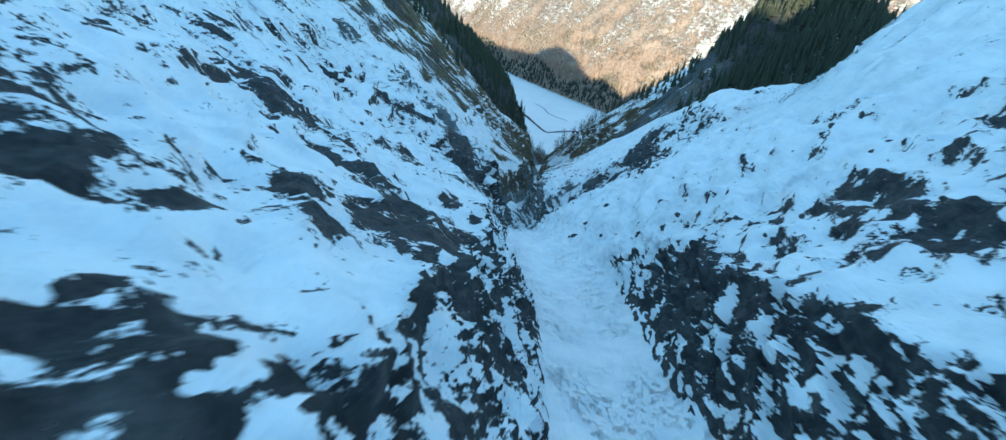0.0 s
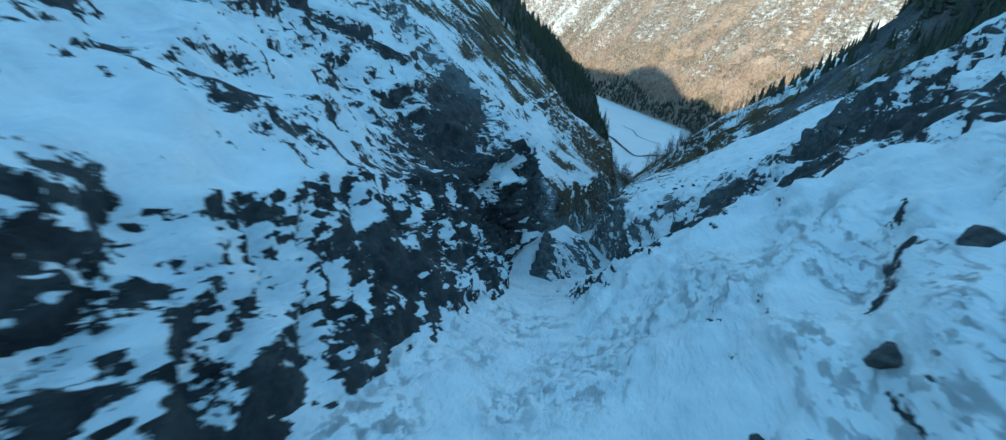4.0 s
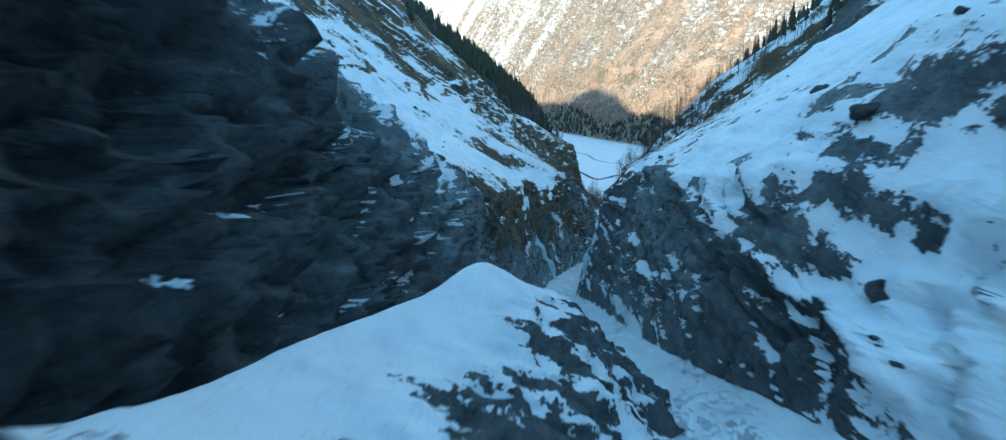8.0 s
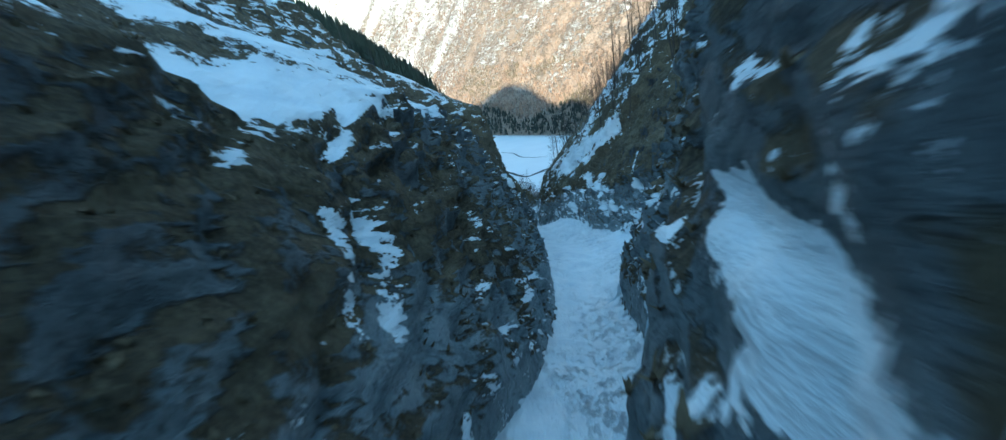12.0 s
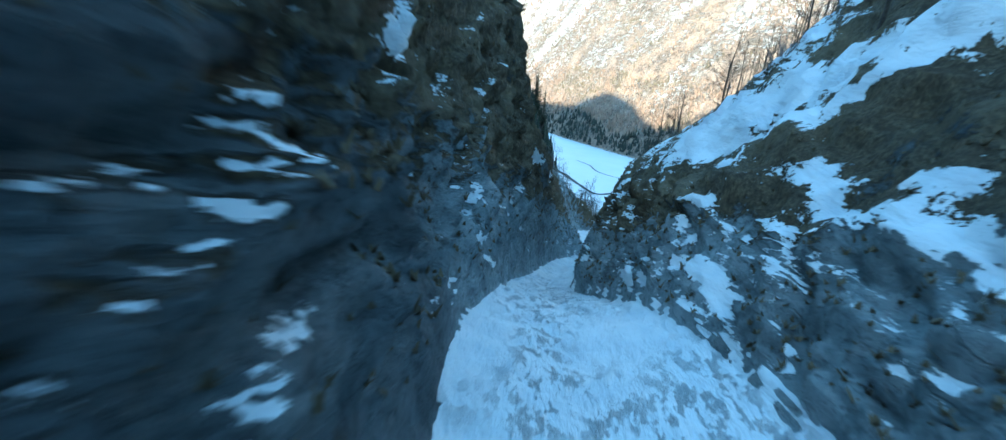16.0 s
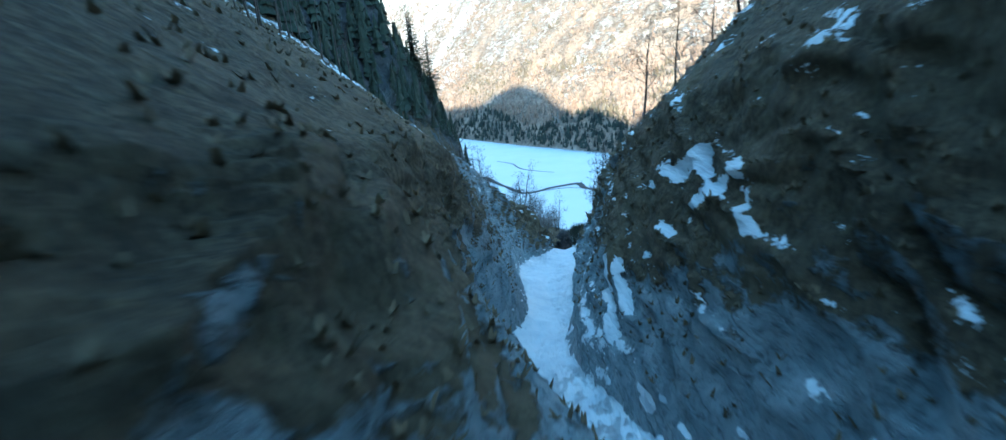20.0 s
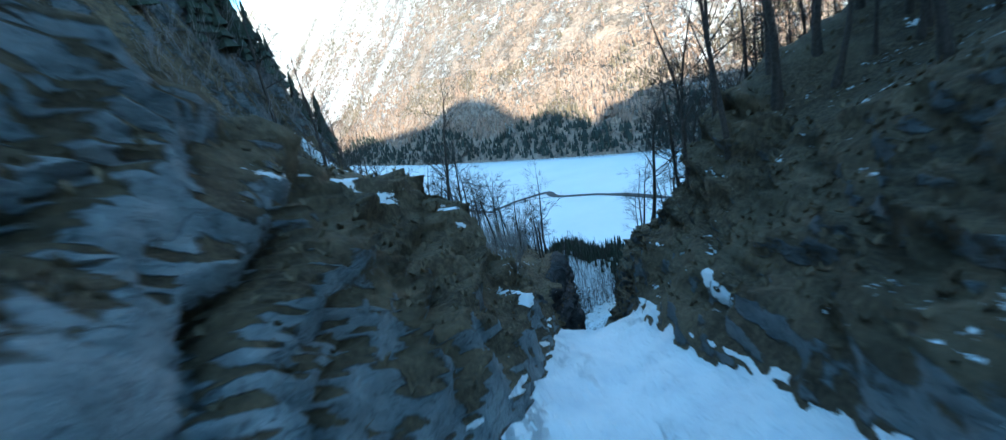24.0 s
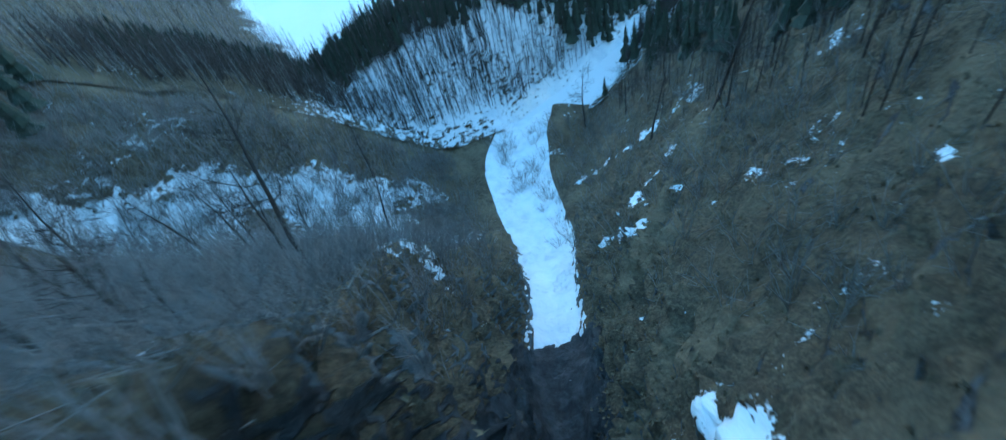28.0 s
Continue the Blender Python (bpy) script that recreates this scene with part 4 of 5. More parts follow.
    lime = lime * (1 - 0.6 * right * smooth(462, 474, y))
    lime = np.where(deep, 0.0, lime + 0.25 * smooth(385, 400, y) * (1 - smooth(482, 492, y)))
    lime = lime * (1 - 0.55 * smooth(8, 17, rel) * smooth(195, 225, y) * (1 - smooth(440, 470, y)))
    lime = lime * (1 - 0.5 * turf) * (1 - 0.55 * np.where(right, smooth(200, 212, y) * (1 - smooth(244, 256, y)), smooth(298, 306, y) * (1 - smooth(326, 338, y)))) + 0.15 * face
    mound = np.where(right, 0, smooth(480, 488, y) * (1 - smooth(506, 516, y)) * smooth(4, 7, off) * (1 - smooth(17, 24, off)))
    grass, lime, snow = grass + 0.5 * mound, lime * (1 - 0.3 * mound), snow - 0.25 * mound
    grass, lime = grass * (1 - 0.8 * ridge), lime * (1 - 0.9 * ridge)
    cover = np.clip(np.stack([snow, grass, blue, lime], 1), 0, 1)
    me = grid_mesh("gorge", co, rows, width, GROUND, cover)
    return tagged(new("ground", me), "snowy rock gorge with dead grass on steep walls and a snow-filled floor", "ground", kind="structure"), co.reshape(rows, width, 3), cover[:, 0].reshape(rows, width)


gorge, gorge_co, gorge_snow = build_gorge()

# ---- the valley floor, beyond the gorge's mouth ----
def simple_grid(name, x0, x1, nx, y0, y1, ny, zf, material, coverf=None):
    xs, ys = np.linspace(x0, x1, nx), np.linspace(y0, y1, ny)
    gx, gy = np.meshgrid(xs, ys)
    co = np.stack([gx.ravel(), gy.ravel(), np.zeros(nx * ny)], 1)
    co[:, 2] = zf(co[:, 0], co[:, 1])
    return grid_mesh(name, co, ny, nx, material, coverf(co) if coverf else None), co


FAR_SHORE = [(-2400, 4400), (-1400, 3300), (-620, 2250), (-250, 1700), (0, 1290), (157, 1085), (270, 965), (427, 880), (700, 770), (1400, 600), (2200, 500)]


def shore_y(x):
    return along(FAR_SHORE, x)[:, 0]


def field_z(x, y):
    return 0.15 * fbm(np.stack([x / 40, y / 40, 0 * x], 1), 3)


me, _ = simple_grid("field", -2600, 2600, 120, 560, 4200, 120, field_z, FIELD_SNOW)
tagged(new("valley_field", me), "flat snow-covered valley floor with a thin stream", "field", kind="structure")

def side_cover(co):
    p = fbm(co / 14, 4)
    way = along([(70, 634), (80, 641), (92, 646), (108, 654), (125, 664), (150, 680), (180, 692)], co[:, 0])[:, 0]
    fan = (1 - smooth(4.5, 7, np.abs(co[:, 1] - way))) * (co[:, 0] > 68) * (co[:, 0] < 165)
    hill = fan + np.exp(-(((co[:, 0] - 62) / 70) ** 2)) * np.exp(-(((co[:, 1] - 664) / 40) ** 2))
    hill = np.clip(hill, 0, 1) * smooth(15, 48, co[:, 0])
    return np.clip(np.stack([0.06 + 0.6 * p * (1 - 0.6 * hill) + 0.75 * hill + 0.7 * (co[:, 2] < 4.5) * (co[:, 1] > 695), 0.75 + 0.3 * p, 0 * p], 1), 0, 1)


def side_mesh(name, x0, x1, nx, y0, y1, ny, label):
    me, co = simple_grid(name, x0, x1, nx, y0, y1, ny, side_z, GROUND, side_cover)
    tagged(new(name, me), label, "hillside", kind="structure")


side_mesh("slope_left", -1500, 70.05, 300, 637, 2600, 300, "dark wooded mountainside with snow patches above the valley")
side_mesh("slope_right", 69.95, 1500, 280, 637, 790, 110, "steep wooded mountainside beside the valley floor")


def far_mountain():
    """The sunlit mountain across the valley, rising from the far shore."""
    s = np.linspace(0, 1, 420)
    xs = -2200 + 4200 * s
    ys = shore_y(xs)
    w = np.concatenate([np.linspace(0, 420, 150), np.linspace(425, 1500, 110)])
    tx, ty = np.gradient(xs), np.gradient(ys)
    ln = np.hypot(tx, ty)
    nx, ny = -ty / ln, tx / ln
    nx, ny = nx * np.sign(ny), np.abs(ny)
    nx, ny = 0.45 * nx, np.maximum(ny, 0.6)
    gx = xs[None] + w[:, None] * nx[None]
    gy = ys[None] + w[:, None] * ny[None]
    co = np.stack([gx.ravel(), gy.ravel(), np.zeros(gx.size)], 1)
    wv = np.repeat(w, len(s))
    sv = np.tile(s, len(w))
    top = 760 + 0 * sv
    z = np.minimum(wv * 0.78, top + (wv - 800) * 0.2)
    p2 = co.copy()
    p2[:, 0] = co[:, 0] + 0.25 * co[:, 1]
    ridge = fbm(p2 / np.array([120.0, 260.0, 1.0]), 5, 0.5, True)
    craggy = fbm(p2 / np.array([55.0, 90.0, 1.0]) + 4, 4, 0.55, True)
    z += 14 * craggy * smooth(120, 420, wv)
    z += smooth(0, 160, wv) * ridge * (10 + wv * 0.06) + 6 * fbm(co / 30, 4) * smooth(0, 40, wv)
    co[:, 2] = np.maximum(z - 1.0, -1.0 + 0.05 * wv)
    nr = normals_of(co, len(w), len(s))
    up = np.abs(nr[:, 2])
    gul = fbm(np.stack([co[:, 0] / 60 - co[:, 2] / 95, co[:, 1] / 400, co[:, 2] / 300], 1), 4)
    chute = fbm(np.stack([co[:, 0] / 26 - co[:, 2] / 34, co[:, 1] / 300, co[:, 2] / 260], 1) + 8, 3, 0.5, True)
    # snow thinned below about 100 m, which paints the foot's shade darker
    snow = 0.29 - 0.22 * (1 - smooth(50, 120, co[:, 2])) + gul * 0.3 + 0.38 * (chute - 0.15) + 0.10 * (1 - smooth(-400, 150, co[:, 0])) + 0.12 * smooth(200, 430, co[:, 2]) + 0.12 * smooth(0.62, 0.85, up) - 0.04
    grass = 0.66 + 0.3 * fbm(co / 40, 3) - 0.5 * smooth(220, 420, co[:, 2])
    cover = np.clip(np.stack([snow, grass, 0 * snow], 1), 0, 1)
    me = grid_mesh("far_mountain", co, len(w), len(s), MOUNTAIN, cover)
    return tagged(new("mountain", me), "sunlit far mountain with gullies, brown woods and snow", "mountain", kind="structure"), co


mountain, mountain_co = far_mountain()

# ---- the crest behind the start, which keeps the gorge in shade ----
CREST = [(-2200, 1050), (-1200, 930), (-680, 803), (-595, 743), (-402, 697), (-303, 672), (-240, 655), (-200, 668), (-170, 672), (-122, 640), (-84, 590), (-60, 574), (-44, 581), (-32, 567), (-12, 550), (20, 525), (45, 530), (68, 546),
         (100, 542), (126, 525), (145, 480), (190, 450), (260, 445), (500, 440), (2000, 440)]


def crest():
    xs = np.linspace(-2000, 2000, 800)
    hs = along(CREST, xs)[:, 0]
    ys = np.linspace(0, 1, 14)
    co = np.zeros((14, 800, 3))
    for k, f in enumerate(ys):
        co[k, :, 0], co[k, :, 1] = xs, -420 - 260 * f
        co[k, :, 2] = (1 - abs(f - 0.5) * 2) * hs + abs(f - 0.5) * 2 * (430 if f < 0.5 else 0)
    co = co.reshape(-1, 3)
    co[:, 2] += 5 * fbm(co / 22, 3)
    cover = np.tile(np.array([[0.5, 0.2, 0.0]]), (len(co), 1))
    return tagged(new("crest", grid_mesh("crest", co, 14, 800, GROUND, cover)), "snowy rock crest above the head of the gorge", "ridge", kind="structure")


crest()


# ---- rock knobs that stand in the gully ----
def rock_knob(name, x, y, z, rx_left, rx_right, ry, ry_front, rz, seed, label, snow_up):
    n_u, n_v = 170, 90
    gu, gv = np.meshgrid(np.linspace(0, 2 * np.pi, n_u), np.linspace(0, 1, n_v))
    gu, gv = gu.ravel(), gv.ravel()
    h = (1 - gv) ** 0.85 * (1 - 0.25 * gv) - 0.12 * gv
    rx = np.where(np.cos(gu) < 0, rx_left, rx_right)
    r = gv ** 0.8
    co = np.stack([r * np.cos(gu) * rx, r * np.sin(gu) * np.where(np.sin(gu) < 0, ry_front, ry), h * rz], 1)
    out = np.stack([np.cos(gu), np.sin(gu), np.full(len(gu), 0.45)], 1)
    q = co + np.array([x, y, z]) + seed
    flank = smooth(0.08, 0.45, gv)
    rib = fbm(np.stack([gu * 3.2, gv * 2.0, 0 * gu + seed], 1), 3, 0.55, True)
    wob = fbm(q / 5.0, 4)
    d = 1.5 * wob * (0.3 + flank) + flank * (1.3 * rib + 0.6 * fbm(q / 1.6, 4, 0.55, True))
    co = co + out * d[:, None]
    g = co.reshape(n_v, n_u, 3)
    g[:, -1] = g[:, 0]
    g[0] = g[0].mean(0)
    co = g.reshape(-1, 3) + np.array([x, y, z])
    up = np.abs(normals_of(co, n_v, n_u)[:, 2])
    st = fbm(np.stack([co[:, 0] / 0.9, co[:, 1] / 1.6, co[:, 2] / 5.0], 1) + seed, 4)
    west = smooth(0.15, 0.75, -np.cos(gu) - 0.35 * np.sin(gu))
    snow = snow_up + 0.35 * west - 0.42 * flank + 0.45 * smooth(0.35, 0.75, up) + 0.75 * st - 0.12
    cover = np.clip(np.stack([snow, 0 * snow, 0 * snow, 0 * snow], 1), 0, 1)
    return tagged(new(name, grid_mesh(name, co, n_v, n_u, GROUND, cover)), label, "rock")


# crest of the snowy rock fin: y, x, z, reach and foot of its gully side, reach and foot of its wall side
FIN = [(140, 0.8, 197.0, 1.5, 196, 1.5, 196), (146, 0.7, 199.9, 3.2, 194.5, 2, 197), (153, 0.2, 201.2, 4.2, 192.5, 2.6, 198.5), (158, -1.0, 198.4, 6.5, 190.5, 3.2, 195), (166, -1.2, 194.6, 11, 187, 4, 188),
       (172, 0.7, 192.9, 10.5, 184.5, 6, 185), (176, 2.2, 192.3, 9.5, 182.8, 7, 182), (180, 3.2, 189.6, 8, 180.5, 7.5, 180), (185, 4.2, 183, 5.5, 178, 6, 177.8), (189, 4.6, 176, 3, 175.5, 3, 175.5)]


def rock_fin():
    """A rock fin that stands in the gully: a crest, a streaked flank towards the gully and a short one towards the wall."""
    ys = np.linspace(140, 189, 200)
    n_u = 120
    x, z, wr, zr, wl, zl = along(FIN, ys).T[:, :, None]
    u = np.linspace(-1, 1, n_u)[None]
    a = np.abs(u)
    drop = 0.35 * a + 0.65 * a ** 1.7
    co = np.stack([x + np.where(u > 0, wr, wl) * u, np.repeat(ys[:, None], n_u, 1), z + (np.where(u > 0, zr, zl) - 1.2 - z) * drop], -1).reshape(-1, 3)
    a, u = np.tile(a[0], 200), np.tile(u[0], 200)
    nr = normals_of(co, 200, n_u)
    nr *= np.sign(nr[:, 2:3])
    flank = smooth(0.12, 0.5, a)
    rib = fbm(np.stack([co[:, 1] / 2.4, co[:, 2] / 9.0, 0 * a + 3.0], 1), 4, 0.55, True)
    co += nr * (0.7 * fbm(co / 4.0, 4) * (0.3 + flank) + flank * (1.0 * rib + 0.5 * fbm(co / 1.5, 4, 0.55, True)) + (1 - smooth(156, 162, co[:, 1])) * (0.9 * fbm(co / 2.2 + 8, 4, 0.6, True) + 0.5 * fbm(co / 0.8 + 4, 3)))[:, None]
    up = np.abs(normals_of(co, 200, n_u)[:, 2])
    st = fbm(np.stack([co[:, 1] / 1.1, co[:, 2] / 5.0, co[:, 0] / 5.0], 1) + 3, 4)
    front = 1 - smooth(155, 163, co[:, 1] + 1.5 * np.clip(u, 0, 1))
    snow = 1.05 - 0.95 * front * (1 - 0.6 * smooth(0.2, 0.45, u)) - 0.75 * smooth(0.22, 0.5, a) * (u > 0) * smooth(158, 166, co[:, 1]) - 0.5 * (u < 0) * smooth(0.35, 0.7, a) + 1.5 * st * smooth(0.1, 0.35, a) + 0.3 * (smooth(0.5, 0.85, up) - 0.5)
    snow += 0.3 * smooth(0.75, 1.0, a) * (u > 0) * front - 0.35 * front * (u < 0.3)
    cover = np.clip(np.stack([snow, 0 * snow, 0 * snow, 0.25 + 0 * snow], 1), 0, 1)
    return tagged(new("rock_outcrop", grid_mesh("rock_outcrop", co, 200, n_u, GROUND, cover)), "dark rock fin capped with deep snow, standing in the gully", "rock")


rock_fin()
rock_knob("rock_outcrop", 10.5, 126, 203.5, 5, 7, 7, 7, 5.5, 11.0, "low dark rock bank half covered with snow beside the gully", 0.75)

# ---- heights for what stands on the ground ----
_gorge_y = YS


def ground_z(x, y):
    """The ground's height under (x, y)."""
    if y > 636:
        return float(side_z(np.array([float(x)]), np.array([float(y)]))[0])
    k = int(np.clip(np.searchsorted(_gorge_y, y), 0, len(_gorge_y) - 1))
    row = gorge_co[k]
    return float(np.interp(x, np.maximum.accumulate(row[:, 0]), row[:, 2]))


def wall_point(y, z, side):
    """The point on the left (-1) or right (1) cliff at that y and height."""
    k = int(np.clip(np.searchsorted(_gorge_y, y), 0, len(_gorge_y) - 1))
    row = gorge_co[k]
    mid = len(row) // 2
    part = row[mid:] if side > 0 else row[mid::-1]
    j = int(np.argmax(part[:, 2] > z))
    return part[j]


class Soup:
    """Gathers tubes and flat leaves into one mesh."""

    def __init__(self):
        self.v, self.f, self.n = [], [], 0

    def tube(self, pts, radii, sides):
        pts = np.asarray(pts, float)
        ring = np.linspace(0, 2 * np.pi, sides, endpoint=False)
        way = np.gradient(pts, axis=0)
        way /= np.linalg.norm(way, axis=1)[:, None] + 1e-9
        a = np.cross(way, (0.31, 0.77, 0.55))
        a /= np.linalg.norm(a, axis=1)[:, None] + 1e-9
        b = np.cross(way, a)
        v = pts[:, None] + np.asarray(radii)[:, None, None] * (np.cos(ring)[None, :, None] * a[:, None] + np.sin(ring)[None, :, None] * b[:, None])
        i = self.n + np.arange(len(pts) * sides).reshape(len(pts), sides)
        j = np.roll(i, -1, 1)
        self.f.append(np.stack([i[:-1], j[:-1], j[1:], i[1:]], -1).reshape(-1, 4))
        self.v.append(v.reshape(-1, 3))
        self.n += len(pts) * sides

    def quads(self, v):
        """v: (n, 4, 3)"""
        v = np.asarray(v, float)
        self.f.append(self.n + np.arange(len(v) * 4).reshape(-1, 4))
        self.v.append(v.reshape(-1, 3))
        self.n += len(v) * 4

    def mesh(self, name, material):
        me = bpy.data.meshes.new(name)
        v, f = np.concatenate(self.v), np.concatenate(self.f)
        me.vertices.add(len(v))
        me.vertices.foreach_set("co", v.astype(np.float32).ravel())
        me.loops.add(f.size)
        me.loops.foreach_set("vertex_index", f.astype(np.int32).ravel())
        me.polygons.add(len(f))
        me.polygons.foreach_set("loop_start", np.arange(0, f.size, 4, dtype=np.int32))
        me.update(calc_edges=True)
        me.materials.append(material)
        return me


def part(name, me, parent, label=""):
    ob = new(name, me)
    ob.parent = parent
    return tagged(ob, label)


def bent(rng, start, way, length, n, wander, rise=0.0):
    pts, d = [np.array(start, float)], np.array(way, float)
    for _ in range(n):
        d = d + rng.normal(0, wander, 3) + np.array([0, 0, rise])
        d /= np.linalg.norm(d)
        pts.append(pts[-1] + d * length / n)
    return np.array(pts)


def bare_tree(seed, height, girth, label):
    rng = np.random.RandomState(seed)
    root = new("bare_tree")
    tagged(root, label, "tree", "bare trees on the rims")
    trunk = Soup()
    stem = bent(rng, (0, 0, -0.4), (rng.normal(0, 0.06), rng.normal(0, 0.06), 1), height, 9, 0.05, 0.02)
    rad = girth * (1 - np.linspace(0, 1, 10) ** 1.1 * 0.93)
    rad[0] *= 1.5
    trunk.tube(stem, rad, 7)
    part("trunk", trunk.mesh("trunk", BARK), root)
    crown = Soup()
    for k in range(15):
        f = rng.uniform(0.28, 0.97)
        at = np.array([np.interp(f * 9, range(10), stem[:, c]) for c in range(3)])
        turn = rng.uniform(0, 2 * np.pi)
        lean = rng.uniform(0.25, 0.9)
        way = np.array([math.cos(turn), math.sin(turn), lean])
        ln = height * rng.uniform(0.16, 0.34) * (1.15 - f * 0.7)
        limb = bent(rng, at, way / np.linalg.norm(way), ln, 4, 0.16, 0.07)
        r0 = girth * (1 - f * 0.85) * 0.42
        crown.tube(limb, r0 * np.array([1, 0.8, 0.6, 0.4, 0.15]), 4)
        for _ in range(5):
            g = rng.uniform(0.25, 1.0)
            a2 = np.array([np.interp(g * 4, range(5), limb[:, c]) for c in range(3)])
            w2 = way * 0.6 + rng.normal(0, 0.5, 3)
            w2 /= np.linalg.norm(w2)
            br = bent(rng, a2, w2, ln * rng.uniform(0.3, 0.55), 2, 0.15, 0.08)
            crown.tube(br, r0 * 0.34 * np.array([1, 0.7, 0.25]), 3)
            for _ in range(6):
                h = rng.uniform(0.2, 1.0)
                a3 = np.array([np.interp(h * 2, range(3), br[:, c]) for c in range(3)])
                w3 = w2 + rng.normal(0, 0.45, 3) + np.array([0, 0, 0.2])
                crown.tube([a3, a3 + w3 / np.linalg.norm(w3) * ln * rng.uniform(0.15, 0.3)], [max(r0 * 0.14, 0.012), 0.006], 3)
    part("crown", crown.mesh("crown", BARK), root, "leafless grey-brown branches")
    return root


def conifer(seed, height, label):
    rng = np.random.RandomState(seed)
    root = new("conifer")
    tagged(root, label, "tree", "conifers on the slope")
    trunk = Soup()
    stem = bent(rng, (0, 0, -0.4), (0, 0, 1), height, 6, 0.015)
    trunk.tube(stem, 0.022 * height * (1 - np.linspace(0, 1, 7) * 0.95), 6)
    part("trunk", trunk.mesh("trunk", BARK), root)
    crown = Soup()
    q = []
    for k in range(110):
        f = 0.12 + 0.87 * (k + rng.uniform(0, 1)) / 110
        turn = k * 2.4 + rng.uniform(-0.5, 0.5)
        ln = height * (0.18 * (1 - f) ** 0.8 + 0.015) * rng.uniform(0.7, 1.15)
        d, s = np.array([math.cos(turn), math.sin(turn), 0]), np.array([-math.sin(turn), math.cos(turn), 0])
        at = np.array([0, 0, f * height])
        for m in range(8):
            g = m / 8
            a = at + d * ln * g + np.array([0, 0, -0.28 * ln * g * (1.4 - g)])
            b = at + d * ln * (g + 0.15) + np.array([0, 0, -0.28 * ln * (g + 0.15) * (1.4 - g)])
            w = ln * 0.20 * (1 - 0.7 * g) * rng.uniform(0.5, 1.5)
            drop = np.array([0, 0, -w * rng.uniform(0.4, 0.9)])
            q += [[a, b, b + (s + 0.8 * d) * w + drop, a + (s + 0.8 * d) * w * 0.9 + drop], [a, b, b + (0.8 * d - s) * w + drop, a + (0.8 * d - s) * w * 0.9 + drop]]
    crown.quads(q)
    part("crown", crown.mesh("crown", NEEDLES), root, "dark drooping needle branches")
    return root


PLACED = []


def plant(protos, spots, rng, low=0.75, high=1.2, sink=0.0):
    for n, (x, y) in enumerate(spots):
        p = protos[rng.randint(len(protos))]
        z = ground_z(x, y) - sink
        k = rng.uniform(low, high)
        m = Matrix.Translation((x, y, z)) @ Matrix.Rotation(rng.uniform(0, 6.28), 4, "Z") @ Matrix.Scale(k, 4)
        c = copy_thing(p, m)
        c.matrix_basis = m
        PLACED.append((x, y))


def strip(rng, n, x0, x1, y0, y1):
    return [(rng.uniform(x0, x1), rng.uniform(y0, y1)) for _ in range(n)]


rng = np.random.RandomState(21)
BARE = [bare_tree(100 + k, h, g, "tall leafless tree with a slender grey trunk on the gorge rim") for k, (h, g) in enumerate(((15, 0.20), (13, 0.16), (17, 0.24), (11, 0.13), (14, 0.18)))]
FIRS = [conifer(200 + k, h, "dark green conifer with drooping branches on the slope") for k, h in enumerate((17, 14, 20))]
spots = []
spots += strip(rng, 26, 42, 62, 338, 400)       # right rim above the second narrows
spots += strip(rng, 14, 0, 12, 388, 420)        # left rim
spots += strip(rng, 12, 40, 56, 420, 465)
spots += strip(rng, 10, 58, 74, 482, 505)
spots += strip(rng, 22, 56, 76, 509, 528)       # right rim near the end
spots += strip(rng, 14, 62, 84, 520, 545)
spots += strip(rng, 34, 10, 34, 522, 566)[::2]        # left slope near the end
spots += strip(rng, 26, 20, 46, 555, 625)[::2]
spots += strip(rng, 14, 84, 112, 560, 640)
plant(BARE, spots, rng)
plant(BARE, strip(rng, 70, 20, 46, 524, 562) + strip(rng, 16, 52, 60, 508, 526), rng, 0.35, 0.75)
plant(BARE, strip(rng, 16, 55, 74, 490, 514), rng, 0.7, 1.15)
plant(BARE, [(51.5, 509), (52.5, 513), (53.8, 506), (55, 510.5), (56.4, 503), (57, 513), (58.5, 499), (59.5, 507), (61, 496), (54.6, 516), (50.8, 516.5), (62.5, 502), (47.4, 502.5), (48.6, 500.2), (49.7, 503), (50.9, 499.2), (52.2, 501.5), (53.4, 498.2), (54.3, 500.4), (55.6, 498.1), (57.2, 497.2), (59.2, 499.6), (60.6, 500.8), (61.8, 498.4)], rng, 0.85, 1.25)
plant(FIRS, [(70, 539), (67, 531), (72, 545), (73, 530), (76, 550)] + strip(rng, 12, 66, 90, 522, 548) + strip(rng, 8, 100, 140, 585, 640) + strip(rng, 3, 4, 12, 530, 545), rng)
for n, p in enumerate(BARE + FIRS):
    p.matrix_basis = Matrix.Translation((58 + 3.1 * n, 470 + 1.3 * n, ground_z(58 + 3.1 * n, 470 + 1.3 * n)))


